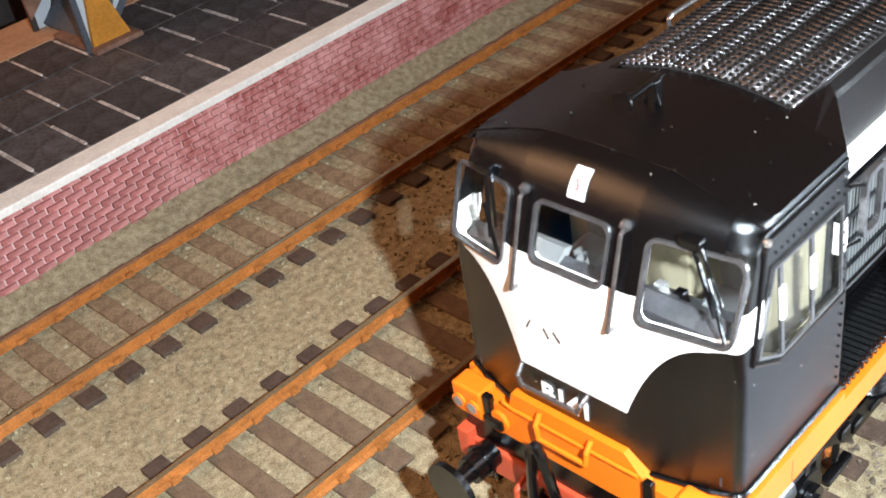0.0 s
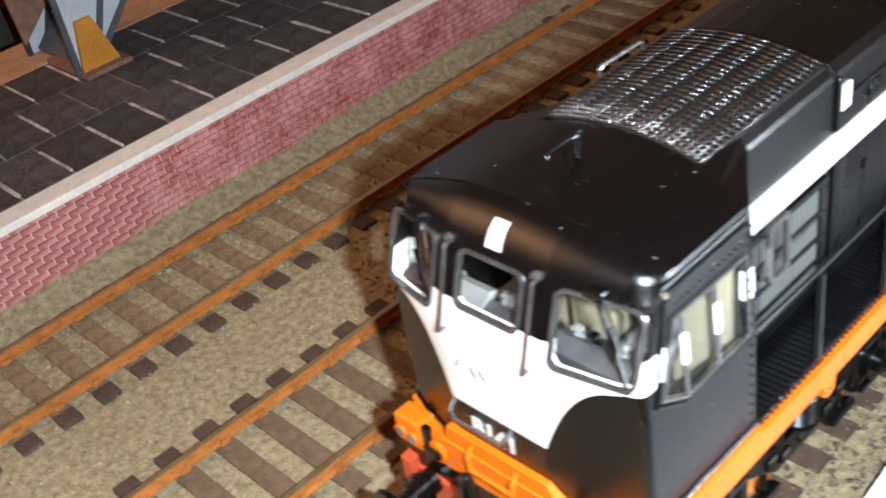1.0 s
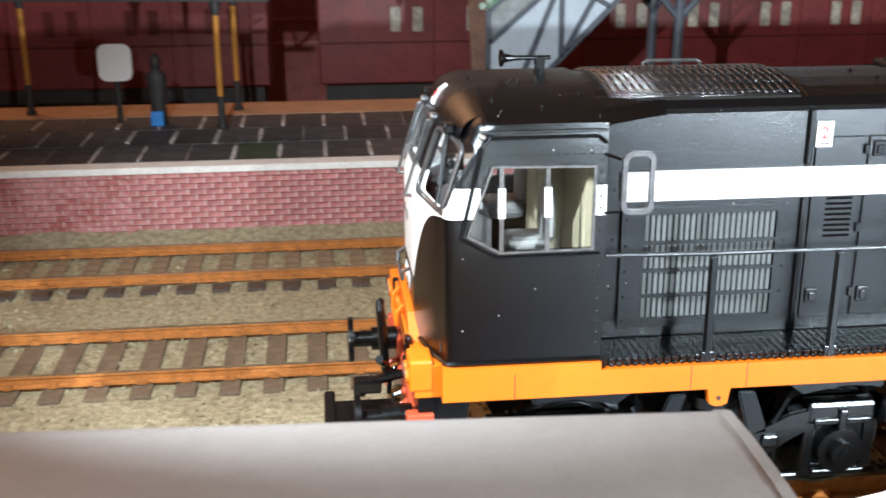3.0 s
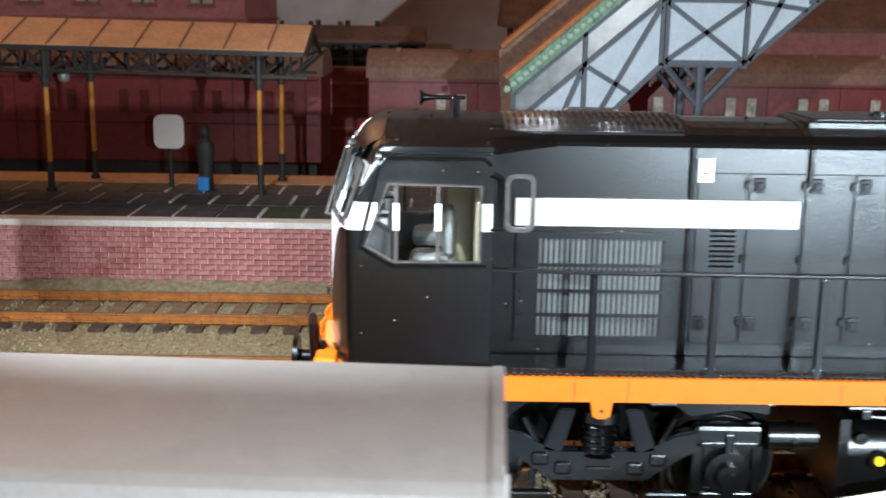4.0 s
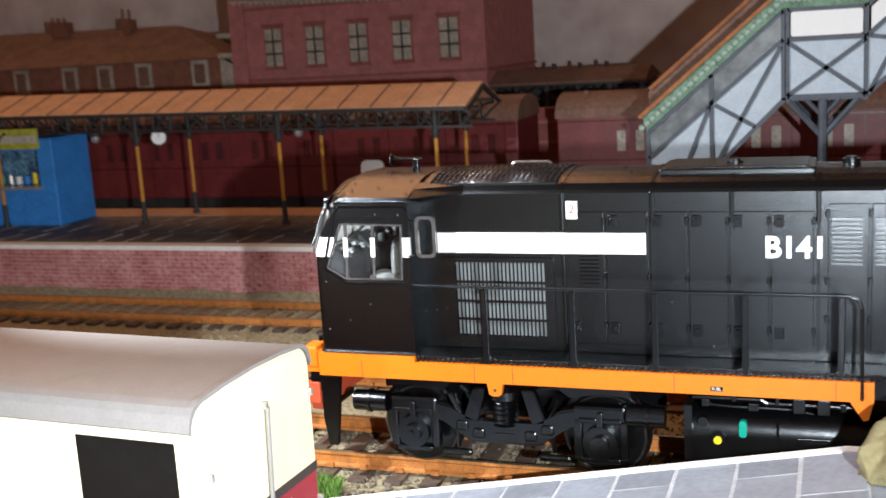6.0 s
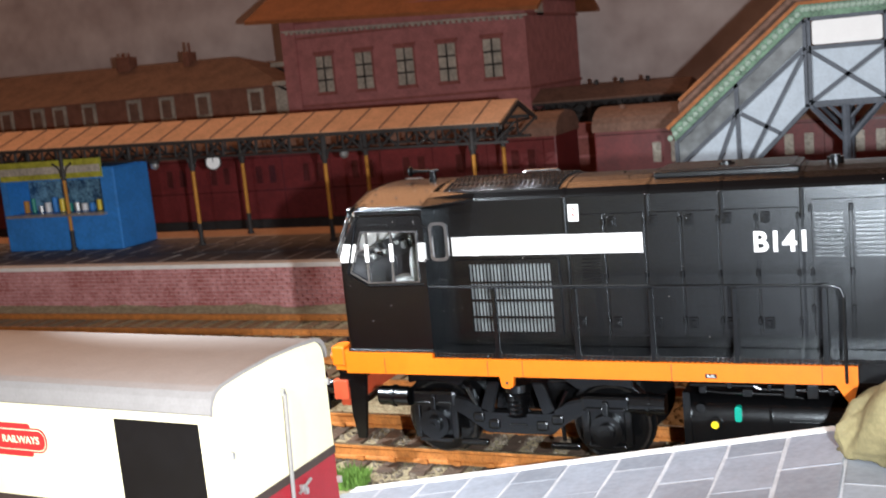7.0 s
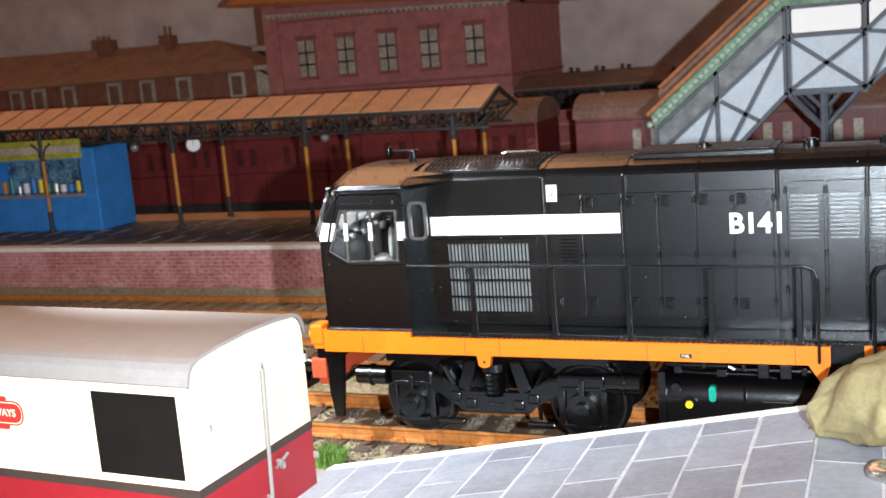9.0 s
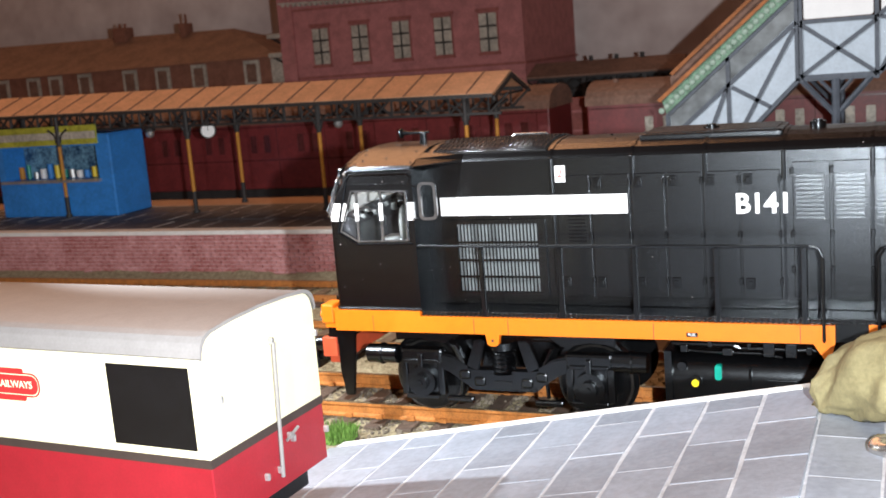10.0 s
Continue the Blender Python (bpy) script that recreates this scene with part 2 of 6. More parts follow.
def letters(name, text, size, m, material, parent, label="", bold=0.0):
    """Words in the built-in font, as a flat raised mesh; m: pose in millimetres."""
    c = bpy.data.curves.new(name, "FONT")
    c.body, c.size, c.extrude, c.offset, c.align_x, c.align_y = text, size, 0.04, bold, "CENTER", "CENTER"
    c.resolution_u = 3
    o = new(name, c)
    me = bpy.data.meshes.new_from_object(o.evaluated_get(bpy.context.evaluated_depsgraph_get()))
    bpy.data.objects.remove(o)
    bpy.data.curves.remove(c)
    me.transform(m)
    bm = bmesh.new()
    bm.from_mesh(me)
    bpy.data.meshes.remove(me)
    return part(name, bm, material, parent, label)


# ---- extra materials ----
def glass_mat():
    m = bpy.data.materials.new("clear_glazing")
    m.use_nodes = True
    b = m.node_tree.nodes["Principled BSDF"]
    b.inputs["Base Color"].default_value = (0.95, 0.97, 0.96, 1)
    b.inputs["Roughness"].default_value = 0.03
    b.inputs["Transmission Weight"].default_value = 1.0
    b.inputs["IOR"].default_value = 1.2
    return m


def maths(nt, op, a, b=None, c=None):
    n = nt.nodes.new("ShaderNodeMath")
    n.operation = op
    for i, v in enumerate((a, b, c)):
        if v is None:
            continue
        if isinstance(v, (int, float)):
            n.inputs[i].default_value = v
        else:
            nt.links.new(v, n.inputs[i])
    return n.outputs[0]


GLASS = glass_mat()
CREAMIN = mat("cream_cab_interior", (0.3, 0.28, 0.2), 0.6, var=0.06, scale=300)
LENS = mat("smoky_lamp_lens", (0.2, 0.18, 0.16), 0.15, var=0.3, scale=700)
DESK = mat("dark_desk_top", (0.035, 0.037, 0.042), 0.5, var=0.4, scale=500)
GREYIN = mat("grey_cab_desk", (0.15, 0.16, 0.165), 0.6, var=0.1, scale=400)
GRILLE = mat("pale_grey_grille_back", (0.11, 0.125, 0.13), 0.6, var=0.08, scale=400)
STEEL = mat("bright_steel", (0.55, 0.54, 0.52), 0.25, 0.9, var=0.15, scale=500)
YELLOW = mat("yellow_paint", (0.85, 0.62, 0.02), 0.4, var=0.04, scale=400)
TEAL = mat("teal_paint", (0.0, 0.3, 0.22), 0.4, var=0.04, scale=400)
WINDOWBLACK = mat("black_window_film", (0.006, 0.006, 0.007), 0.12, var=0.2, scale=200, bump=0.02)
LINEDARK = mat("dark_line_paint", (0.05, 0.035, 0.03), 0.5, var=0.1, scale=300)
SIGNRED = mat("red_emblem_print", (0.6, 0.03, 0.03), 0.5, var=0.05, scale=300)
ROOFORANGE = mat("orange_tile_roof", (0.36, 0.13, 0.045), 0.8, var=0.2, scale=120, bump=0.3)
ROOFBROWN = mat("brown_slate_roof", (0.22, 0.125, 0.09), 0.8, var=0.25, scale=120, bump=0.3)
COACHPANE = mat("dim_coach_window", (0.38, 0.36, 0.3), 0.4, var=0.4, scale=150)
WINPALE = mat("pale_window_print", (0.5, 0.47, 0.4), 0.5, var=0.3, scale=150)
PURPLEBRICK = mat("plum_brick", (0.48, 0.19, 0.185), 0.85, var=0.2, scale=220, bump=0.2)
MOSS = mat("mossy_green_edge", (0.16, 0.27, 0.19), 0.8, var=0.4, scale=350, bump=0.4)
# even white that stands for glare on the footbridge windows
GLAREPANEL = mat("glare_white_panel", (0.9, 0.9, 0.9), 0.6, var=0.02, scale=300, bump=0)
BLUEGREY_DARK = mat("blue_grey_ironwork", (0.075, 0.09, 0.115), 0.6, var=0.2, scale=250)
COACHRED2 = mat("dark_coach_window", (0.09, 0.02, 0.02), 0.25, var=0.3, scale=120)
DULLJOINT = mat("dull_joint", (0.26, 0.23, 0.22), 0.85, var=0.5, scale=120)
GLOSSBLACK = mat("gloss_black_trim", (0.25, 0.255, 0.265), 0.22, 0.85, var=0.3, scale=900, bump=0.1)
TYRE = mat("worn_tyre_steel", (0.12, 0.115, 0.11), 0.22, 0.9, var=0.3, scale=700)
MESHSTEEL = mat("dark_mesh_metal", (0.115, 0.115, 0.12), 0.18, 0.9, var=0.3, scale=900, bump=0.2)
WELLSHADE = mat("well_shade_black", (0.003, 0.003, 0.003), 0.9, var=0.2, scale=500)
GREEN = mat("grass_tuft_green", (0.12, 0.24, 0.04), 0.8, var=0.4, scale=500)
SIGNYELLOW = mat("yellow_green_sign", (0.42, 0.42, 0.05), 0.6, var=0.3, scale=150)
KIOSKIN = mat("kiosk_shelf_goods", (0.12, 0.25, 0.34), 0.5, var=0.8, scale=180, second=(0.01, 0.05, 0.12))
SHOEGREY = mat("grey_metal_base", (0.45, 0.45, 0.45), 0.35, 0.6, var=0.2, scale=300)
PALEJOINT = mat("smeared_pale_joint", (0.5, 0.48, 0.47), 0.8, var=0.5, scale=200)
BROWNBRICK = mat("brown_brick", (0.27, 0.12, 0.08), 0.85, var=0.25, scale=200, bump=0.2)
PALEMOSS = mat("pale_green_scallop", (0.3, 0.4, 0.33), 0.6, var=0.3, scale=300)
SMOKED = mat("smoked_stair_glazing", (0.16, 0.18, 0.19), 0.3, var=0.5, scale=40)
SLABMOSS = mat("mossy_dark_paving", (0.05, 0.065, 0.04), 0.85, var=0.3, scale=250, bump=0.3)
SANDY = mat("sandy_platform_back", (0.5, 0.3, 0.18), 0.85, var=0.15, scale=200, bump=0.2)

# ---- ground and track ----
g = bmesh.new()
nx, ny = 150, 100
gv = [[g.verts.new((-420 + 940 * i / nx, -320 + 800 * j / ny, 0.25 * noise.noise((i * 0.7, j * 0.7, 0)) - 0.1)) for j in range(ny + 1)] for i in range(nx + 1)]
for i in range(nx):
    for j in range(ny):
        g.faces.new((gv[i][j], gv[i + 1][j], gv[i + 1][j + 1], gv[i][j + 1]))
tagged(part("ground", g, BALLAST), "sandy brown fine ballast over the baseboard", "ground", kind="structure")


def chunks(name, n, x0, x1, y0, y1, size, material, seed, label):
    rnd = random.Random(seed)
    bm = bmesh.new()
    for _ in range(n):
        c = Vector((rnd.uniform(x0, x1), rnd.uniform(y0, y1), rnd.uniform(-0.1, 0.15)))
        s = size * rnd.uniform(0.5, 1.3)
        q = Euler((rnd.random() * 6, rnd.random() * 6, rnd.random() * 6)).to_matrix()
        vs = [bm.verts.new(c + q @ Vector(p) * s * rnd.uniform(0.8, 1.2)) for p in ((1, 0, -.5), (-.5, .87, -.5), (-.5, -.87, -.5), (0, 0, .8))]
        for f in ((0, 1, 2), (0, 1, 3), (1, 2, 3), (2, 0, 3)):
            bm.faces.new([vs[k] for k in f])
    return tagged(part(name, bm, material), label, "ballast", kind="stuff")


chunks("ballast_grains", 9000, 20, 200, 62, 158, 0.42, BALLAST, 3, "loose sand-coloured ballast grains between the tracks")
chunks("stone_ballast", 3800, 60, 230, 24, 62, 0.62, DARKBALLAST, 4, "grey-brown stone ballast round the locomotive track")

bank = bmesh.new()
prev = None
for i in range(200):
    x = -130 + i * 1.9
    h = 3.0 + 1.2 * noise.noise((x * 0.06, 1, 0)) + 0.7 * noise.noise((x * 0.3, 4, 0))
    row = [bank.verts.new((x, 152.6, h)), bank.verts.new((x, 151.4, h * 0.84)), bank.verts.new((x, 147.6, 0.9)), bank.verts.new((x, 144.2, -0.25))]
    if prev:
        for k in range(3):
            bank.faces.new((prev[k], row[k], row[k + 1], prev[k + 1]))
    prev = row
tagged(part("sand_bank", bank, BALLAST, smooth=True), "ragged bank of sandy ballast against the platform", "ballast", kind="stuff")

SLEEP = mesh_of("sleeper", B(-1.6, 1.6, -13.6, 13.6, -0.6, 0.5, bevel=0.15), SLEEPER)
SLEEPDARK = mesh_of("sleeper", B(-1.6, 1.6, -13.6, 13.6, -0.6, 0.5, bevel=0.15), SLEEPWORN)
SLEEPDUSTY = mesh_of("sleeper", B(-1.6, 1.6, -13.6, 13.6, -0.6, 0.5, bevel=0.15), mat("dusty_sleeper", (0.25, 0.19, 0.12), 0.85, var=0.3, scale=500, bump=0.4, second=(0.15, 0.105, 0.065)))


def rail_mesh(x0, x1, y, tall):
    """Bullhead rail: foot, web and head."""
    out = [(-0.75, 0.7), (0.75, 0.7), (0.75, 1.1), (0.25, 1.4), (0.25, 2.7), (0.48, 2.95), (0.48, 3.42), (-0.48, 3.42), (-0.48, 2.95), (-0.25, 2.7), (-0.25, 1.4), (-0.75, 1.1)]
    return prism(bmesh.new(), [(y + a, 0.7 + (z - 0.7) * tall) for a, z in out], "x", x0, x1)


def track(yc, x0, x1, first, label, near, tall=1.0, wood=None):
    t = thing("railway_track", ((x0 + x1) / 2, yc, 0), label, "track", "parallel tracks", "structure")
    for y in (yc - 8.7, yc + 8.7):
        r = part("rail", rail_mesh(x0, x1, y, tall), RUST, t, "rust-orange rail with a worn head")
        part("rail_head", B(x0, x1, y - 0.4, y + 0.4, 0.68 + 2.72 * tall, 0.7 + 2.8 * tall), RAILTOP, r, "rubbed metal running surface")
    rest = bmesh.new()
    x = x0 + first
    while x < x1:
        if near[0] < x < near[1]:
            shared("sleeper", wood or SLEEP, t, (x, yc, 0))
        else:
            box(rest, x - 1.6, x + 1.6, yc - 13.6, yc + 13.6, -0.5, 0.75)
        x += 6.6
    part("far_sleepers", rest, SLEEPER, t)["kind"] = "stuff"
    ch = bmesh.new()
    x = x0 + first
    while x < min(x1, 215):
        if x > 15:
            for y in (yc - 8.7, yc + 8.7):
                for d in (-1, 1):
                    box(ch, x - 0.7, x + 0.7, y + d * 0.85 - 0.3, y + d * 0.85 + 0.3, 0.7, 1.5)
        x += 6.6
    part("rail_chairs", ch, RUST, t)["kind"] = "stuff"
    return t


def bare_ends(t, yc, x0, x1, first, side):
    """Sleeper ends that stand clear of the sand outside one rail."""
    bm = bmesh.new()
    x = x0 + first
    while x < x1:
        if -60 < x < 240:
            box(bm, x - 1.65, x + 1.65, yc + side * 12.2 - 1.7, yc + side * 12.2 + 1.7, -0.4, 0.72, bevel=0.12)
        x += 6.6
    part("sleeper_ends", bm, SLEEPBARE, t, "dark bare sleeper ends")["kind"] = "stuff"


track(45.0, -60, 330, 3.0, "locomotive track with rusty rails and dark sleepers", (20, 230), wood=SLEEPDARK)
low = track(88.8, -400, 420, 2.2, "rusty railway track half buried in sandy ballast", (10, 230), 0.66)
bare_ends(low, 88.8, -400, 420, 2.2, 1)
low = track(133.6, -400, 420, 4.1, "rusty railway track beside the brick platform", (-40, 230), 0.66, SLEEPDUSTY)
bare_ends(low, 133.6, -400, 420, 4.1, -1)

# ---- far platform: brick face, white coping, dark slabs ----
pf = thing("platform_far", (60, 196, 0), "dark paved station platform with pink brick face and white edge", "platform", kind="structure")
part("core", B(-420, 520, 152.7, 222, -0.5, 15.3), MORTAR, pf)
cop = part("coping", B(-420, 520, 151.4, 156.6, 15.3, 16.8, bevel=0.25), COPING, pf, "white painted platform edge")
part("back_strip", B(-420, 520, 206, 222.3, 15.3, 16.9), SANDY, pf, "sandy brown platform back strip")
part("bed", B(-420, 520, 156.6, 206, 15.3, 16.5), DULLJOINT, pf)
SLABM = []
for m in (SLABDARK, SLABMOSS):
    SLABM.append(mesh_of("slab", B(-4.75, 4.75, -7.95, 7.95, 0, 0.42, bevel=0.1), m))
rest = bmesh.new()
rnd = random.Random(8)
for j in range(3):
    y = 156.8 + 8.2 + j * 16.4
    x = -415 + (j % 2) * 5
    while x < 515:
        m = 1 if rnd.random() < 0.07 else 0
        if 30 < x < 190:
            shared("slab", SLABM[m], pf, (x, y, 16.35 + rnd.uniform(-0.08, 0.08)))
        else:
            box(rest, x - 4.75, x + 4.75, y - 7.95, y + 7.95, 16.35, 16.77 + rnd.uniform(-0.08, 0.08))
        x += 10
pale = bmesh.new()
for j in range(3):
    y = 156.8 + 8.2 + j * 16.4
    x = -410 + (j % 2) * 5
    while x < 515:
        if rnd.random() < 0.8:
            g = rnd.uniform(0.28, 0.5)
            box(pale, x - g, x + g, y - rnd.uniform(4.9, 7.7), y + rnd.uniform(4.9, 7.7), 16.3, 16.8)
        x += 10
part("slab_joints", pale, PALEJOINT, pf, "smeared pale joints between the slabs")["kind"] = "stuff"
part("far_slabs", rest, SLABDARK, pf)["kind"] = "stuff"
# brick courses: nearest stretch as single bricks, the rest joined
BRICKM = mesh_of("brick", B(-1.55, 1.55, -0.5, 0.35, 0, 1.02), BRICKPINK)
rest = bmesh.new()
for j in range(12):
    z = 0.4 + j * 1.27
    x = -120 + (j % 2) * 1.75
    while x < 240:
        if 60 < x < 130:
            shared("brick", BRICKM, pf, (x, 152.6 + rnd.uniform(-0.08, 0.08), z))
        else:
            d = rnd.uniform(-0.08, 0.08)
            vs = [rest.verts.new(p) for p in ((x - 1.55, 152.1 + d, z), (x + 1.55, 152.1 + d, z), (x + 1.55, 152.1 + d, z + 1.02), (x - 1.55, 152.1 + d, z + 1.02),
                                               (x - 1.55, 152.8, z), (x + 1.55, 152.8, z), (x + 1.55, 152.8, z + 1.02), (x - 1.55, 152.8, z + 1.02))]
            for f in ((0, 1, 2, 3), (0, 1, 5, 4), (1, 2, 6, 5), (2, 3, 7, 6), (3, 0, 4, 7)):
                rest.faces.new([vs[i] for i in f])
        x += 3.5
part("brick_courses", rest, BRICKPINK, pf)["kind"] = "stuff"

# ---- near platform: a paved ramp ----
SLOPE = 0.185


def ramp_z(x):
    return 0.6 + (min(x, 194.0) - 115) * SLOPE


pn = thing("platform_near", (190, -20, 0), "blue-grey paved platform ramp with a white edge", "platform", kind="structure")
c = bmesh.new()
prism(c, [(112.5, -0.5), (330, -0.5), (330, ramp_z(300) + 0.05), (194, ramp_z(194) + 0.05), (112.5, 0.18)], "y", -120, 22.6)
part("core", c, JOINT, pn, "pale mortar between the slabs")
e = bmesh.new()
prism(e, [(113, 0), (330, 0), (330, ramp_z(300) + 0.25), (194, ramp_z(194) + 0.25), (113, 0.45)], "y", 21.3, 23.3)
part("edge_strip", e, COPING, pn, "worn white painted edge strip")
tilt = Matrix.Rotation(-math.atan(SLOPE), 4, "Y")
rnd = random.Random(21)
for i in range(24):
    x = 115.35 + i * 8.55
    for j in range(11):
        y1 = 21.2 - j * 13.6 - (0 if i % 2 else 6.1)
        y0 = y1 - 13.24
        if j == 0 and i % 2 == 0:
            spans = [(y0, y1), (y1 + 0.36, 21.2)]
        else:
            spans = [(y0, y1)]
        for a, b in spans:
            w = 8.17 + rnd.uniform(-0.08, 0.08)
            s = bmesh.new()
            box(s, -w / 2, w / 2, -(b - a) / 2, (b - a) / 2, -0.5, 0.12 + rnd.uniform(-0.04, 0.04), bevel=0.07)
            for v in s.verts:
                k = math.sin(v.co.x * 7.1 + i * 3.3 + v.co.y * 2.7 + j)
                v.co.x, v.co.y = v.co.x + 0.11 * k, v.co.y + 0.11 * math.cos(k * 9 + j * 2)
            s.transform(Matrix.Rotation(radians(rnd.uniform(-0.7, 0.7)), 4, "Z"))
            if x < 194:
                s.transform(tilt)
            bmesh.ops.translate(s, verts=s.verts[:], vec=(x, (a + b) / 2, ramp_z(x)))
            part("slab", s, SLABGREY, pn)

# ---- sky paper and distance ----
sky = part("backdrop", B(-900, 900, 452, 456, -20, 250), PRINTED)
tagged(sky, "grey and mauve cloudy sky backscene paper", "backdrop", kind="structure")

# ---- the locomotive ----
Y0 = 44.8          # centre line
HALF = 15.6        # half width of the cab
XF = 108.9         # nose
XM = 200.0         # middle of its length


def cab_paint():
    """Black, with a white nose panel that narrows downwards and a white band round the cab."""
    m = BLACK.copy()
    m.name = "cab_livery"
    nt = m.node_tree
    b = nt.nodes["Principled BSDF"]
    black = b.inputs["Base Color"].links[0].from_socket
    tc = nt.nodes.new("ShaderNodeTexCoord")
    sep = nt.nodes.new("ShaderNodeSeparateXYZ")
    nt.links.new(tc.outputs["Object"], sep.inputs[0])
    x = maths(nt, "MULTIPLY_ADD", sep.outputs[0], 1000.0, XM)
    v = maths(nt, "ABSOLUTE", maths(nt, "MULTIPLY", sep.outputs[1], 1000.0))
    z = maths(nt, "MULTIPLY_ADD", sep.outputs[2], 1000.0, 3.5)
    q = maths(nt, "POWER", maths(nt, "MAXIMUM", maths(nt, "DIVIDE", maths(nt, "SUBTRACT", 15.6, v), 9.6), 0.0), 3.2)
    low = maths(nt, "MAXIMUM", maths(nt, "MULTIPLY_ADD", q, -9.3, 40.2), 30.9)
    front = maths(nt, "LESS_THAN", x, 115.0)
    pillar = maths(nt, "MULTIPLY", maths(nt, "GREATER_THAN", x, 126.7), maths(nt, "GREATER_THAN", v, 14.6))
    band = maths(nt, "MULTIPLY", maths(nt, "GREATER_THAN", z, low), maths(nt, "LESS_THAN", z, 43.4))
    fac = maths(nt, "MULTIPLY", band, maths(nt, "MAXIMUM", front, pillar))
    mix = nt.nodes.new("ShaderNodeMix")
    mix.data_type = "RGBA"
    nt.links.new(fac, mix.inputs[0])
    nt.links.new(black, mix.inputs[6])
    mix.inputs[7].default_value = (0.85, 0.85, 0.84, 1)
    nt.links.new(mix.outputs[2], b.inputs["Base Color"])
    return m


CABPAINT = cab_paint()


BROW = ((41.0, 0.0), (48.9, 2.7), (49.9, 3.1), (50.8, 3.75), (51.5, 4.7), (51.85, 5.8), (52.05, 6.8))


def side_in(z):
    """How far the cab side leans in above the window ledge."""
    return 0.05 * max(0.0, z - 36.5)


def nose_x(v, z):
    """The nose surface: three flat faces in plan, leaning back above the waist and rolling over at the brow."""
    lean = 0.0
    for (z0, a), (z1, b) in zip(BROW, BROW[1:]):
        if z > z0:
            lean = a + (b - a) * min(1.0, (z - z0) / (z1 - z0))
    return XF + lean + 0.25 * max(0.0, abs(v) - 6.0)


def cab_ring(z, inset=0.0):
    """Plan outline of the cab at a height."""
    h = HALF - inset - side_in(z)
    rr = 1.1 + 0.5 * max(0.0, z - 45.5)
    out = [(128.2 - inset, -h, z)]
    xf = nose_x(h, z) + inset
    for i in range(6):
        a = math.pi / 2 * i / 5
        out.append((xf + rr - rr * math.sin(a), -h + rr - rr * math.cos(a), z))
    for v in (-13, -10, -6.2, -5.8, -2.9, 0, 2.9, 5.8, 6.2, 10, 13):
        out.append((nose_x(v, z) + inset, v, z))
    for i in range(6):
        a = math.pi / 2 * (1 - i / 5)
        out.append((xf + rr - rr * math.sin(a), h - rr + rr * math.cos(a), z))
    out.append((128.2 - inset, h, z))
    return [(x, y + Y0, zz) for x, y, zz in out]


def roof_z(v):
    v = abs(v)
    return 52.3 - 0.25 * (v / 6.6) ** 2 if v < 6.6 else 52.05 - 0.2 * (v - 6.6) - 0.008 * (v - 6.6) ** 2


def cab_solid(inset=0.0, top_drop=0.0):
    """Walls lofted to the eaves, then a roof that falls to the sides behind a rolled brow with a crease along its top."""
    eave = 48.9 if inset == 0 else 47.4
    rings = [cab_ring(z, inset) for z in (23.9 + inset, 30, 36.4, 41, 44, 46.5, eave)]
    base = cab_ring(eave, inset)
    for lift, back in ((0.32, 0.4), (0.6, 1.05), (0.82, 2.0), (0.94, 3.1), (1.0, 4.1)):
        ring = []
        for x, y, z in base:
            v = y - Y0
            top = roof_z(v) - inset - top_drop
            zz = eave + max(top - eave, 0.02) * lift
            k = 0.0 if x > 120 else min(1.0, max(0.25, (115.7 - x) / 4.1))
            squeeze = 1 - 0.012 * lift
            ring.append((x + back * k, Y0 + v * squeeze, zz))
        rings.append(ring)
    bm = bmesh.new()
    rows = [[bm.verts.new(p) for p in r] for r in rings]
    n = len(rows[0])
    for a, b in zip(rows, rows[1:]):
        for i in range(n):
            bm.faces.new((a[i], a[(i + 1) % n], b[(i + 1) % n], b[i]))
    bm.faces.new(rows[0][::-1])
    # roof deck: arched rows from the rear edge to the brow
    last = rows[-1]
    half = n // 2
    steps = 14
    deck = []
    for i in range(half):
        a, b = last[i], last[n - 1 - i]
        row = [a]
        for q in range(1, steps):
            p = a.co.lerp(b.co, q / steps)
            row.append(bm.verts.new((p.x, p.y, max(eave + 0.03, roof_z((p.y - Y0) / 0.988) - inset - top_drop))))
        deck.append(row + [b])
    for a, b in zip(deck, deck[1:]):
        for q in range(steps):
            bm.faces.new((a[q], a[q + 1], b[q + 1], b[q]))
    for q in range(steps):
        bm.faces.new((deck[-1][q], deck[-1][q + 1], last[half]))
    bm.faces.new(deck[0])
    return bm


def hood_section(grow=0.0):
    w = 9.9 + grow
    near = [(w, 24.0), (w, 49.5), (w - 0.25, 50.0), (8.9, 50.95 + grow), (6.5, 51.6 + grow), (3.5, 52.05 + grow)]
    return [(Y0 - a, z) for a, z in near] + [(Y0, 52.25 + grow)] + [(Y0 + a, z) for a, z in near[::-1]]


loco = thing("diesel_locomotive", (XM, Y0, 3.5), "black model diesel locomotive with white nose and orange footplate", "locomotive")
ys = Y0 - 9.9      # hood side towards the open
yc = Y0 - HALF     # cab side


def window_outline(y0, y1, z0, z1):
    return [(y, z - 0.07 * max(0.0, abs(y - Y0) - 7.0)) for y, z in rounded(y0, y1, z0, z1, 0.9)]


FRONTW = [(Y0 - 3.8, Y0 + 4.0, 43.0, 48.4), (Y0 - 14.95, Y0 - 7.1, 41.3, 48.4), (Y0 + 7.1, Y0 + 14.95, 41.3, 48.4)]
SIDEW = [(116.2, 45.7), (127.0, 45.5), (126.9, 36.6), (117.0, 36.5), (113.6, 38.4)]


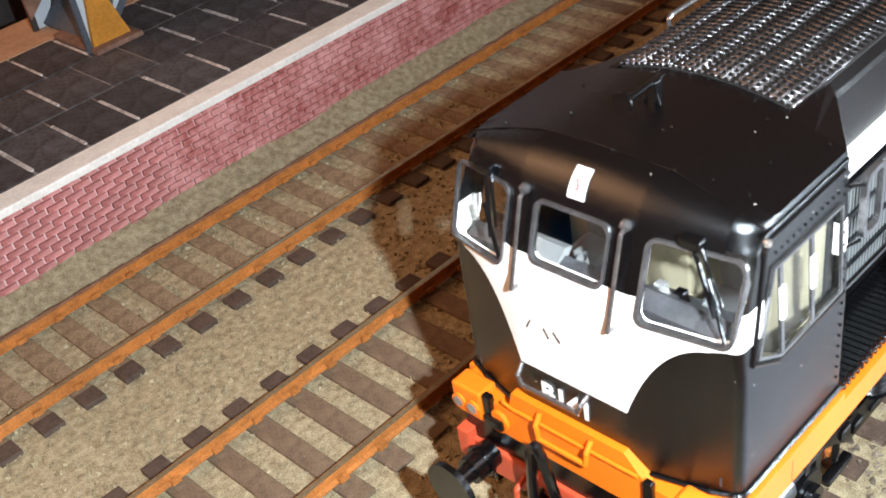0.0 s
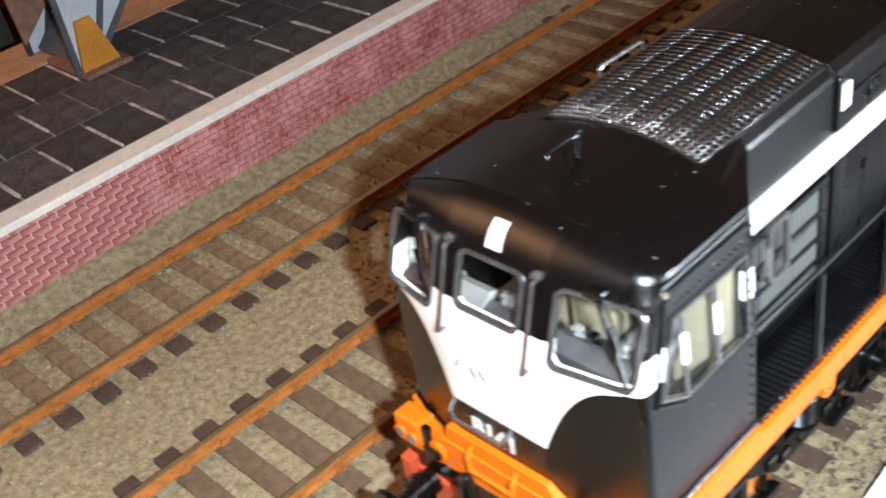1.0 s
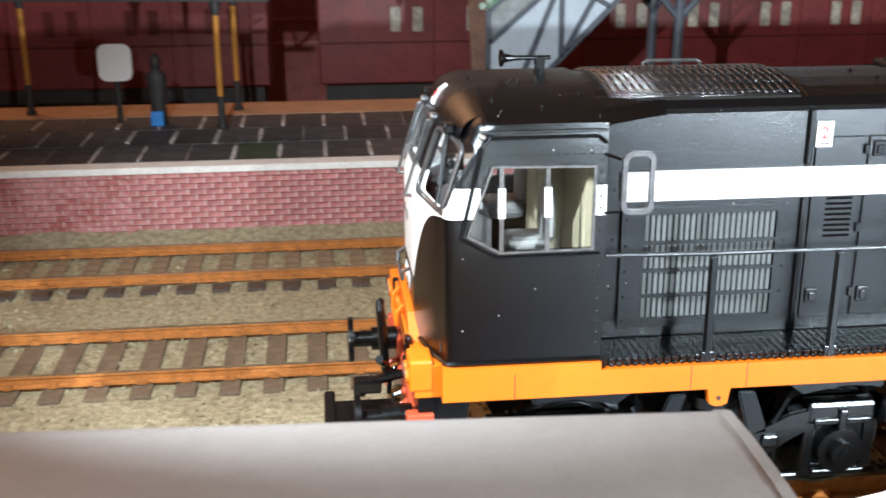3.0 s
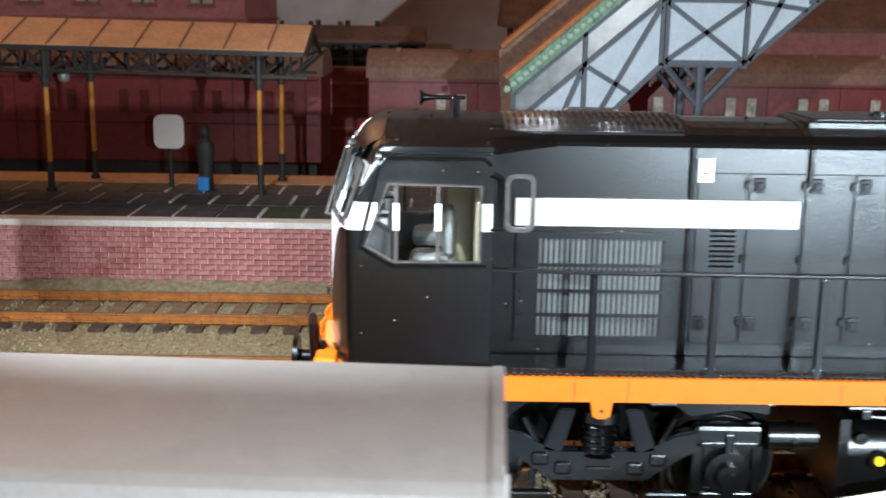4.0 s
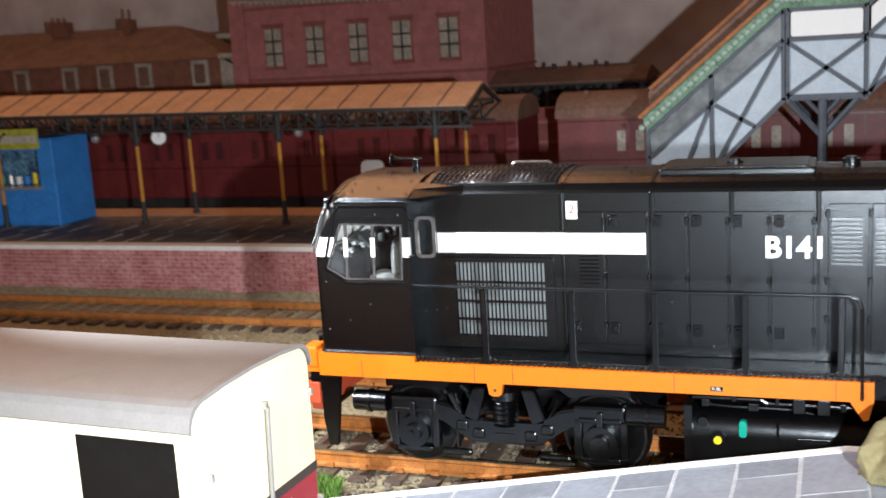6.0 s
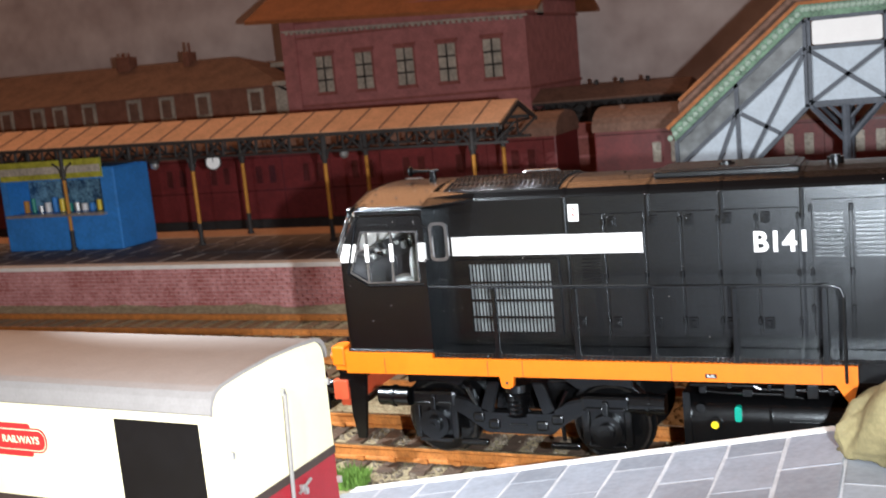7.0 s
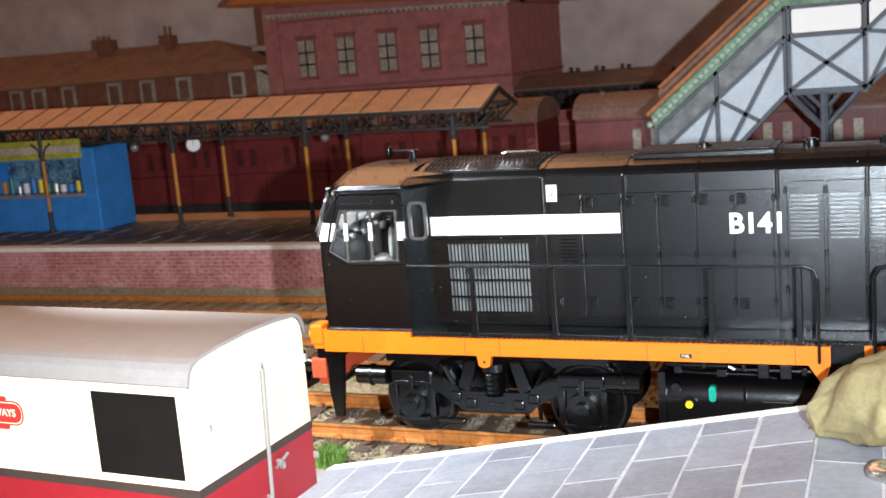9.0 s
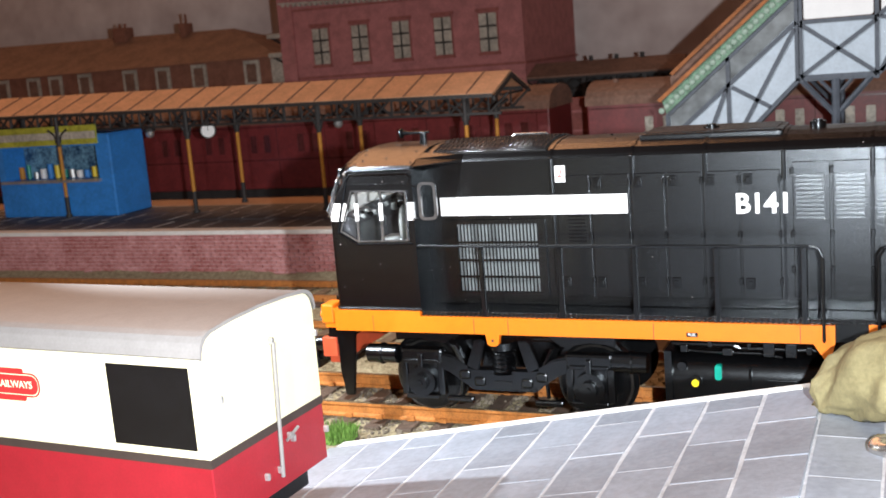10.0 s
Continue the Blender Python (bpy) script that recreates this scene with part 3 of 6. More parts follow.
def cab():
    shell = cab_solid()
    inner = cab_solid(0.8, 0.3)
    cuts = [inner]
    for a, b, c, d in FRONTW:
        cuts.append(prism(bmesh.new(), window_outline(a, b, c, d), "x", 105, 114.5))
    cuts.append(prism(bmesh.new(), SIDEW, "y", Y0 - 18, Y0 - 13))
    cuts.append(prism(bmesh.new(), SIDEW, "y", Y0 + 13, Y0 + 18))
    return cut(shell, cuts)


cabbody = part("cab", cab(), CABPAINT, loco, "black cab with a white nose panel")
cabbody.data.polygons.foreach_set("use_smooth", [True] * len(cabbody.data.polygons))
cabbody.data.set_sharp_from_angle(angle=radians(32))
# rear cab, the same shape turned round
rear = cab_solid()
for v in rear.verts:
    v.co.x = 2 * XM - v.co.x
part("rear_cab", rear, BLACK, loco, "black rear cab")

# window frames and panes
for i, (a, b, c, d) in enumerate(FRONTW):
    z1, z0 = d, c
    bm = bmesh.new()
    o = [(y, z) for y, z in window_outline(a - 0.06, b + 0.06, c - 0.06, d + 0.06)]
    n = [(y, z) for y, z in window_outline(a + 0.2, b - 0.2, c + 0.2, d - 0.2)]
    L = []
    for out, lift in ((o, -0.02), (o, -0.3), (n, -0.3), (n, 0.25)):
        L.append([bm.verts.new((nose_x(y - Y0, z) + lift, y, z)) for y, z in out])
    for k in range(4):
        s, t = L[k], L[(k + 1) % 4]
        for q in range(len(o)):
            bm.faces.new((s[q], s[(q + 1) % len(o)], t[(q + 1) % len(o)], t[q]))
    w = part("windscreen", bm, GLOSSBLACK, loco, "glazed cab window with a dark rubber surround")
    g = bmesh.new()
    f1 = [g.verts.new((nose_x(y - Y0, z) + 0.1, y, z)) for y, z in n]
    f2 = [g.verts.new((nose_x(y - Y0, z) + 0.35, y, z)) for y, z in n]
    g.faces.new(f1)
    g.faces.new(f2[::-1])
    for q in range(len(n)):
        g.faces.new((f1[q], f1[(q + 1) % len(n)], f2[(q + 1) % len(n)], f2[q]))
    pane("pane", g, GLASS, w, "clear glazing")
def leaning(bm, sgn):
    """Tips a flat side piece inwards with the cab side."""
    for v in bm.verts:
        v.co.y -= sgn * side_in(v.co.z)
    return bm


for sgn in (-1, 1):
    y = Y0 + sgn * HALF
    bm = bmesh.new()
    cx, cz = 120.5, 41.0
    inner = [(cx + (x - cx) * 0.965, cz + (z - cz) * 0.955) for x, z in SIDEW]
    outer = [(cx + (x - cx) * 1.005, cz + (z - cz) * 1.005) for x, z in SIDEW]
    ring_frame(bm, outer, inner, "y", y + sgn * 0.02, y + sgn * 0.3)
    w = part("side_window", leaning(bm, sgn), GLOSSBLACK, loco, "sliding cab side window with thin glazing bars")
    pane("pane", leaning(prism(bmesh.new(), inner, "y", y - sgn * 0.35, y - sgn * 0.15), sgn), GLASS, w, "clear glazing")
    for x in (117.2, 122.0):
        part("glazing_bar", leaning(B(x - 0.22, x + 0.22, min(y, y + sgn * 0.28), max(y, y + sgn * 0.28), 36.7, 45.5), sgn), GLOSSBLACK, w)
        part("white_tab", leaning(B(x - 0.36, x + 0.36, min(y + sgn * 0.2, y + sgn * 0.42), max(y + sgn * 0.2, y + sgn * 0.42), 40.3, 43.4), sgn), WHITE, w, "white painted bar section")
    # beading: ledge under the window, raking corner post, rain strip at the eaves
    path = [(127.6, 36.1), (116.8, 36.0), (113.0, 38.2), (115.2, 47.6), (116.0, 48.5), (127.2, 48.5), (128.0, 47.8)]
    part("window_beading", leaning(tube_path(bmesh.new(), [(x, y + sgn * 0.05, z) for x, z in path], 0.22, 6), sgn), BLACKM, cabbody, "raised beading round the side window")
    part("rain_strip", leaning(B(115.0, 128.1, min(y - sgn * 0.2, y + sgn * 0.2), max(y - sgn * 0.2, y + sgn * 0.2), 48.95, 49.3, bevel=0.1), sgn), BLACK, cabbody)
    for q in range(12):
        part("cab_rivet", leaning(ball(bmesh.new(), (116.9 + q * 0.88, y + sgn * 0.02, 46.7), 0.15, 5, 4), sgn), BLACKM, cabbody)
part("bottom_lip", tube_path(bmesh.new(), [(x + 0.05, y, 24.15) for x, y, z in cab_ring(24.2, -0.12)], 0.26, 6), BLACKM, cabbody, "rounded lip along the cab foot")

part("roof_crease", tube_path(bmesh.new(), [(115.3, Y0 - 14.9, 49.75), (115.6, Y0 - 11, 51.0), (115.75, Y0 - 6.6, 52.06), (115.75, Y0, 52.3), (115.75, Y0 + 6.6, 52.06), (115.6, Y0 + 11, 51.0), (115.3, Y0 + 14.9, 49.75)], 0.07, 5), BLACKM, cabbody, "raised seam between brow and roof")

# cab inside
part("cab_bulkhead", B(126.4, 127.2, Y0 - 13.8, Y0 + 13.8, 25, 47.5), CREAMIN, loco, "cream cab rear wall")
part("cab_floor", B(111, 127, Y0 - 14, Y0 + 14, 25, 26), DESK, loco)
d = bmesh.new()
prism(d, [(111.6, 34), (116.5, 34), (116.5, 39.5), (113.5, 41.3), (111.6, 40.8)], "y", Y0 - 13.5, Y0 - 4.5)
prism(d, [(111.6, 34), (116.0, 34), (116.0, 38.5), (113.2, 41.6), (111.6, 41)], "y", Y0 - 1.5, Y0 + 13.5)
part("driving_desk", d, DESK, loco, "grey moulded control desk")
for v in (-8.5, 6.5):
    st = bmesh.new()
    box(st, 118.6, 123.5, Y0 + v - 2.4, Y0 + v + 2.4, 34, 36.4, bevel=0.9)
    loft(st, [[(123.4 + 0.9 * math.cos(a) * w, Y0 + v + 2.5 * math.sin(a) * w, z) for a in [2 * math.pi * q / 14 for q in range(14)]] for z, w in ((35.8, 0.7), (36.6, 1.0), (39.2, 1.0), (40.8, 0.9), (41.6, 0.7), (42.0, 0.4))])
    part("cab_seat", st, GREYIN, loco, "pale grey moulded driver's seat")
for v in (-11.2, -8.4, -6.4, 2.2, 5.0, 8.4, 11):
    dl = bmesh.new()
    rod(dl, (114.6, Y0 + v, 40.2), (114.3, Y0 + v, 40.9), 0.5, 10)
    box(dl, 115.0, 116.0, Y0 + v + 0.6, Y0 + v + 1.6, 39.2, 40.6, bevel=0.15)
    part("desk_control", dl, BLACKM if v in (-8.4, 5.0) else GREYIN, loco)
part("desk_hood", prism(bmesh.new(), [(111.4, 41.0), (113.2, 42.4), (114.2, 42.0), (113.0, 40.8)], "y", Y0 + 3, Y0 + 9), GREYIN, loco)
bx = bmesh.new()
box(bx, 123.2, 126.4, Y0 - 3, Y0 + 2.5, 26, 44.5, bevel=0.3)
part("cab_locker", bx, CREAMIN, loco, "cream equipment cupboard")

# wipers
for v, dv in ((-10.6, -2.8), (10.6, -2.0)):
    bm = bmesh.new()
    top = (nose_x(v, 48.9) - 0.5, Y0 + v, 48.9)
    box(bm, top[0] - 0.5, top[0] + 0.6, top[1] - 1.0, top[1] + 1.0, 48.3, 49.3, bevel=0.2)
    rod(bm, top, (nose_x(v + dv, 43.5) - 0.6, Y0 + v + dv, 43.5), 0.22, 6)
    rod(bm, (top[0], top[1] - 0.7, top[2]), (nose_x(v + dv, 44.5) - 0.6, Y0 + v + dv - 0.5, 44.5), 0.14, 6)
    rod(bm, (nose_x(v + dv, 46) - 0.5, Y0 + v + dv + 1.2, 46.2), (nose_x(v + dv, 42) - 0.5, Y0 + v + dv - 1.1, 41.8), 0.2, 6)
    part("wiper", bm, BLACKM, loco, "black windscreen wiper")
# nose handrails beside the middle window
for v in (-5.2, 5.2):
    bm = bmesh.new()
    a, b = 48.4, 40.2
    tube_path(bm, [(nose_x(v, a) + 0.2, Y0 + v, a + 0.4), (nose_x(v, a) - 0.8, Y0 + v, a), (nose_x(v, b) - 0.8, Y0 + v, b), (nose_x(v, b) + 0.2, Y0 + v, b - 0.1)], 0.2)
    ball(bm, (nose_x(v, a) - 0.1, Y0 + v, a + 0.5), 0.55, 8, 6)
    part("nose_handrail", bm, GLOSSBLACK, loco, "black vertical grab rail")
for v, z, tilt in ((4.4, 36.2, 0.5), (2.4, 35.9, -0.5), (1.2, 36.0, -0.7)):
    x = nose_x(v, z) - 0.04
    part("paint_scratch", rod(bmesh.new(), (x, Y0 + v - tilt * 0.5, z + 0.5), (x, Y0 + v + tilt * 0.5, z - 0.5), 0.09, 5), LINEDARK, cabbody)
# data plate on the brow
pl = bmesh.new()
rows = [[pl.verts.new((nose_x(v, z) - d * 0.9, Y0 + v, z + d * 0.4)) for v, d in ((0.85, -0.1), (0.85, 0.2), (-0.8, 0.2), (-0.8, -0.1))] for z in (49.35, 49.9, 50.35, 50.8, 51.15, 51.45)]
for a, b in zip(rows, rows[1:]):
    for q in range(4):
        pl.faces.new((a[q], a[(q + 1) % 4], b[(q + 1) % 4], b[q]))
pl.faces.new(rows[0][::-1])
pl.faces.new(rows[-1])
bp = part("warning_plate", pl, WHITE, loco, "small white warning plate")
part("mark", rod(bmesh.new(), (nose_x(0, 50.1) - 0.2, Y0 - 0.15, 50.2), (nose_x(0, 50.8) - 0.2, Y0 + 0.2, 50.9), 0.12, 5), SIGNRED, bp)
part("mark", rod(bmesh.new(), (nose_x(0, 50.1) - 0.2, Y0 - 0.15, 50.2), (nose_x(0, 50.1) - 0.2, Y0 + 0.3, 50.15), 0.1, 5), LINEDARK, bp)

# rivets and lifting eyes over the cab
for x, v, z in ((117.6, -12.3, 0), (127.6, -13.6, 0), (117, -9.5, 0), (115.9, -6.8, 0), (120.2, -2.7, 0), (121, -3, 52.5), (119, 6, 52.1), (124.5, 9, 51.6), (116.5, 11.5, 50.9), (126.6, -8.5, 51.7), (115.6, -1, 52.2), (122, -11.5, 50.9)):
    part("roof_rivet", ball(bmesh.new(), (x, Y0 + v, roof_z(v) + 0.02), 0.16, 6, 5), BLACKM, loco)
ln = bmesh.new()
ball(ln, (115.2, Y0 - 15.3, 48.7), 0.38, 8, 6)
part("marker_lamp", ln, STEEL, loco, "bright corner marker lamp")
# horn on the cab roof
bm = bmesh.new()
loft(bm, [[(x, Y0 + 0.8 + r * math.cos(2 * math.pi * q / 14), 54.15 + r * math.sin(2 * math.pi * q / 14)) for q in range(14)] for x, r in ((119.5, 0.95), (119.75, 0.95), (120.1, 0.5), (121.2, 0.3), (125.3, 0.24))])
ho_n = part("horn", bm, BLACKM, loco, "black air horn on a bracket")
bm = bmesh.new()
box(bm, 123.5, 124.6, Y0 + 0.3, Y0 + 1.3, 52.0, 54.3, bevel=0.15)
for d in (-1, 1):
    rod(bm, (124.0, Y0 + 0.8, 53.6), (123.6, Y0 + 0.8 + d * 0.9, 52.1), 0.16, 6)
part("horn_bracket", bm, BLACKM, ho_n)

# hood
hood = part("hood", prism(bmesh.new(), hood_section(), "x", 128.2, 2 * XM - 128.2), BLACK, loco, "matt black engine hood")
# sloping fillets between the wide cab roof and the narrow hood
for sg in (-1, 1):
    bm = bmesh.new()
    cabline = [(15.0, 49.55), (12.0, 50.7), (9.3, 51.4), (8.6, 51.4), (8.6, 48.2), (9.8, 48.2)]
    hoodline = [(9.95, 49.5), (9.7, 50.0), (9.0, 50.9), (8.6, 50.9), (8.6, 49.0), (9.8, 49.0)]
    loft(bm, [[(128.0, Y0 + sg * v, z) for v, z in cabline], [(135.8, Y0 + sg * v, z) for v, z in hoodline]])
    part("roof_fillet", bm, BLACK, hood)
for x in (152.0, 166.0, 177.8, 190.0, 203, 215, 230, 248):
    sec = [(max(Y0 - 10.0, min(Y0 + 10.0, a)), b) for a, b in hood_section(0.16)]
    part("seam_strip", prism(bmesh.new(), sec, "x", x - 0.22, x + 0.22), BLACKM, hood)
    part("seam_rib", B(x - 0.34, x + 0.34, ys - 0.5, ys + 0.2, 43.5 if x < 155 else 45.0, 49.75, bevel=0.2), BLACKM, hood)
    if x < 155:
        part("seam_rib", B(x - 0.3, x + 0.3, ys - 0.4, ys + 0.2, 25.3, 39.8, bevel=0.15), BLACKM, hood)

# doors along the hood
xs = [152.6, 158.7, 165.5, 171.3, 177.3, 183.2, 189.5]
for a, b in zip(xs, xs[1:]):
    dr = part("hood_door", B(a + 0.15, b - 0.15, ys - 0.24, ys + 0.2, 25.5, 46.6, bevel=0.11), BLACK, hood, "black access door with latches")
    for z in (28.2, 45.2) if a > 153 else (28.2,):
        bm = bmesh.new()
        box(bm, a + 0.6, a + 2.0, ys - 0.5, ys - 0.18, z - 0.9, z + 0.9, bevel=0.14)
        box(bm, a + 0.95, a + 1.65, ys - 0.72, ys - 0.4, z - 0.55, z + 0.45, bevel=0.12)
        part("latch", bm, BLACKM, dr)
    for z in (28.5, 36.2, 45.2):
        part("hinge", B(b - 0.45, b + 0.1, ys - 0.6, ys - 0.15, z - 0.55, z + 0.55, bevel=0.12), BLACKM, dr)
for k in range(9):
    a = 191.3 + k * 5.9
    dr = part("louvred_door", B(a, a + 5.5, ys - 0.24, ys + 0.2, 25.5, 47.7, bevel=0.11), BLACK, hood, "black door with a block of louvres")
    for i in range(11):
        z = 38.6 + i * 0.66
        bm = bmesh.new()
        prism(bm, [(ys - 0.2, z + 0.5), (ys - 0.5, z + 0.47), (ys - 0.52, z + 0.1), (ys - 0.2, z + 0.04)], "x", a + 0.5, a + 4.6)
        part("louvre", bm, BLACK, dr)
    for z in (30.5, 36.3, 46.3):
        part("hinge", B(a - 0.4, a + 0.2, ys - 0.6, ys - 0.15, z - 0.55, z + 0.55, bevel=0.12), BLACKM, dr)
bm = bmesh.new()
for i in range(8):
    z = 35.2 + i * 0.62
    prism(bm, [(ys - 0.1, z + 0.4), (ys - 0.42, z), (ys - 0.1, z - 0.05)], "x", 154.6, 157.6)
part("small_louvres", bm, BLACK, hood, "short black louvre block")

# radiator grille on the side
gr = part("side_grille", ring_frame(bmesh.new(), rounded(131.4, 150.4, 25.3, 39.2, 0.3), rounded(134.0, 149.0, 26.3, 38.5, 0.2), "y", ys + 0.05, ys - 0.5), BLACK, loco, "pale grey radiator grille in a black frame")
part("grille_back", B(133.8, 149.2, ys - 0.06, ys + 0.1, 26.2, 38.6), BLACK, gr)
for i in range(23):
    x = 134.0 + i * 0.652
    part("bar", B(x + 0.14, x + 0.5, ys - 0.22, ys - 0.04, 26.4, 38.4), GRILLE, gr)
for z in (29.0, 32.0, 35.2):
    part("cross_bar", B(134.0, 149.0, ys - 0.5, ys - 0.08, z - 0.2, z + 0.2), BLACK, gr)
for x in (131.9, 150.0):
    for z in (26, 29, 32, 35, 38):
        part("rivet", ball(bmesh.new(), (x, ys - 0.5, z), 0.14, 6, 4), BLACKM, gr)

# white stripe, number and plates
part("white_stripe", B(131.2, 165.0, ys - 0.4, ys + 0.1, 40.0, 43.3), WHITE, loco, "white painted stripe along the hood")
letters("running_number", "B141", 4.5, pose(186.8, ys - 0.3, 41.1, 90, 0, 0) @ Matrix.Diagonal((0.95, 1, 1, 1)), WHITE, loco, "bold white running number", bold=0.13)
wp = part("warning_plate", B(152.7, 154.5, ys - 0.3, ys + 0.1, 45.5, 48.3), WHITE, loco, "small white warning plate")
letters("plate_figure", "2", 1.9, pose(153.6, ys - 0.33, 47.0, 90, 0, 0), SIGNRED, wp)
part("mark", B(153.0, 154.2, ys - 0.34, ys - 0.28, 45.8, 45.95), LINEDARK, wp)
letters("nose_number", "B141", 2.9, pose(nose_x(0, 28.6) - 0.1, Y0 + 0.8, 28.5, 90, 0, -90), WHITE, loco, "white nose number", bold=0.08)
# mirror
bm = bmesh.new()
ring_frame(bm, rounded(129.6, 133.0, 40.3, 47.0, 0.9), rounded(130.1, 132.5, 40.8, 46.5, 0.7), "y", yc + 0.1, yc - 0.5)
mi = part("wing_mirror", bm, GLOSSBLACK, loco, "upright mirror in a rounded frame")
rod_b = bmesh.new()
rod(rod_b, (128.0, yc + 0.3, 40.4), (129.4, yc - 0.35, 40.6), 0.18, 6)
rod(rod_b, (128.0, yc + 0.3, 46.6), (129.4, yc - 0.35, 46.2), 0.18, 6)
part("bracket", rod_b, BLACKM, mi)
for i in range(18):
    part("cab_rivet", ball(bmesh.new(), (127.6, yc - 0.02 + side_in(26 + i * 1.25), 26 + i * 1.25), 0.15, 5, 4), BLACKM, cabbody)
for i in range(9):
    part("cab_rivet", ball(bmesh.new(), (129.0 + (i % 3) * 1.5, ys - 0.05, 28 + i * 1.9), 0.15, 5, 4), BLACKM, hood)

# roof grille: bars close over a plate painted black for the well's shade
rg = part("roof_grille", prism(bmesh.new(), [(Y0 + v, 52.1 - 0.0155 * v * v + h) for v, h in ((-9.0, .22), (-6, .22), (-3, .22), (0, .22), (3, .22), (6, .22), (9.0, .22), (9.0, -.6), (-9.0, -.6))], "x", 129.8, 151.0), WELLSHADE, loco, "black wire mesh grille over the radiator")
for i in range(27):
    v = -8.84 + i * 0.68
    part("bar", rod(bmesh.new(), (129.9, Y0 + v, 52.4 - 0.0155 * v * v), (150.9, Y0 + v, 52.4 - 0.0155 * v * v), 0.17, 10), MESHSTEEL, rg, smooth=True)
for i in range(24):
    x = 130.2 + i * 0.895
    part("cross_wire", tube_path(bmesh.new(), [(x, Y0 + v, 52.6 - 0.0155 * v * v) for v in (-8.95, -6, -3, 0, 3, 6, 8.95)], 0.15, 10), MESHSTEEL, rg, smooth=True)
bm = bmesh.new()
tube_path(bm, [(138.8, Y0 + 9.3, 50.3), (138.8, Y0 + 9.5, 51.9), (139.3, Y0 + 9.5, 52.2), (145.4, Y0 + 9.3, 52.2), (145.9, Y0 + 9.3, 51.9), (145.9, Y0 + 9.1, 50.3)], 0.25)
part("roof_handrail", bm, GLOSSBLACK, loco, "bright bent-wire roof handrail")
bm = bmesh.new()
box(bm, 166.5, 189.5, Y0 - 6.0, Y0 + 6.0, 51.0, 52.55, bevel=0.3)
box(bm, 167.5, 188.5, Y0 - 5.6, Y0 + 5.6, 52.4, 52.75, bevel=0.12)
part("exhaust_housing", bm, BLACK, loco, "long raised black roof housing")
for x in (177.5, 194.5, 206):
    bm = bmesh.new()
    rod(bm, (x, Y0, 52.0), (x, Y0, 53.0), 1.3, 20)
    rod(bm, (x, Y0, 52.9), (x, Y0, 53.3), 0.8, 16)
    part("roof_fan", bm, BLACKM, loco, "round black roof fan cowl")
for x, v in ((131, -9.8), (151.8, -9.8), (156, -9.4), (162, -4), (166, -9.9), (158, 4), (170, -7.5), (178, -9.9), (190, -9.9), (160.5, -0.5)):
    part("lifting_eye", ball(bmesh.new(), (x, Y0 + v, 49.6 if v < -9 else 52.2 - 0.02 * v * v), 0.28, 6, 5), BLACKM, loco)

# footplate, treads and orange valance
deck = part("footplate", B(112, 2 * XM - 112, Y0 - HALF + 0.3, Y0 + HALF - 0.3, 20.2, 23.85), BLACK, loco, "black footplate walkway")
tr = bmesh.new()
te = bmesh.new()
for i in range(96):
    x = 128.6 + i * 0.88
    box(tr, x - 0.22, x + 0.22, yc + 0.3, ys - 0.2, 23.75, 23.95)
    rod(te, (x, yc + 0.2, 23.25), (x, yc - 0.15, 23.25), 0.25, 8)
    rod(te, (x, yc + 0.2, 23.8), (x, yc - 0.15, 23.8), 0.25, 8)
t = part("tread_ribs", tr, BLACKM, deck, "fine ribbed tread plate")
t["kind"] = "stuff"
t = part("tread_edge", te, BLACKM, deck, "row of tiny bright studs", smooth=True)
t["kind"] = "stuff"
bm = bmesh.new()
prism(bm, [(111.0, 23.95), (128.2, 23.95), (128.2, 23.05), (193.0, 23.05), (197.6, 23.05), (197.6, 20.3), (196.9, 17.5), (196.2, 17.3), (194.4, 20.1), (142.9, 20.1), (142.6, 18.3), (142.0, 18.0), (141.2, 18.0), (140.6, 18.3), (140.3, 20.1), (111.0, 20.1)], "y", yc - 0.75, yc + 0.4)
va = part("valance", bm, ORANGE, loco, "bright orange footplate valance with drop lugs")
for x in (118.8, 138.3, 144.6, 169.7, 192.5):
    part("joint", B(x - 0.05, x + 0.05, yc - 0.77, yc - 0.7, 20.2, 23.0), LINEDARK, va)
pf2 = part("fuel_plate", B(175.0, 176.8, yc - 0.8, yc - 0.7, 20.7, 21.4), BLACK, va, "tiny black FUEL plate")
letters("fuel_text", "FUEL", 0.62, pose(175.9, yc - 0.83, 21.05, 90, 0, 0), WHITE, pf2)
part("pin", rod(bmesh.new(), (196, yc - 1.1, 20.3), (196, yc, 20.3), 0.35, 10), ORANGE, va)
part("pin", rod(bmesh.new(), (141.6, yc - 0.85, 19.0), (141.6, yc, 19.0), 0.25, 10), LINEDARK, va)
bm = bmesh.new()
prism(bm, [(111.0, 23.95), (128.2, 23.95), (128.2, 23.05), (197.6, 23.05), (197.6, 20.1), (111.0, 20.1)], "y", Y0 + HALF - 0.4, Y0 + HALF + 0.25)
part("valance", bm, ORANGE, loco, "bright orange footplate valance")
for y in (yc, Y0 + HALF):
    part("valance", B(2 * XM - 197.6, 2 * XM - 111, y - 0.25, y + 0.25, 20.1, 23.2), ORANGE, loco)
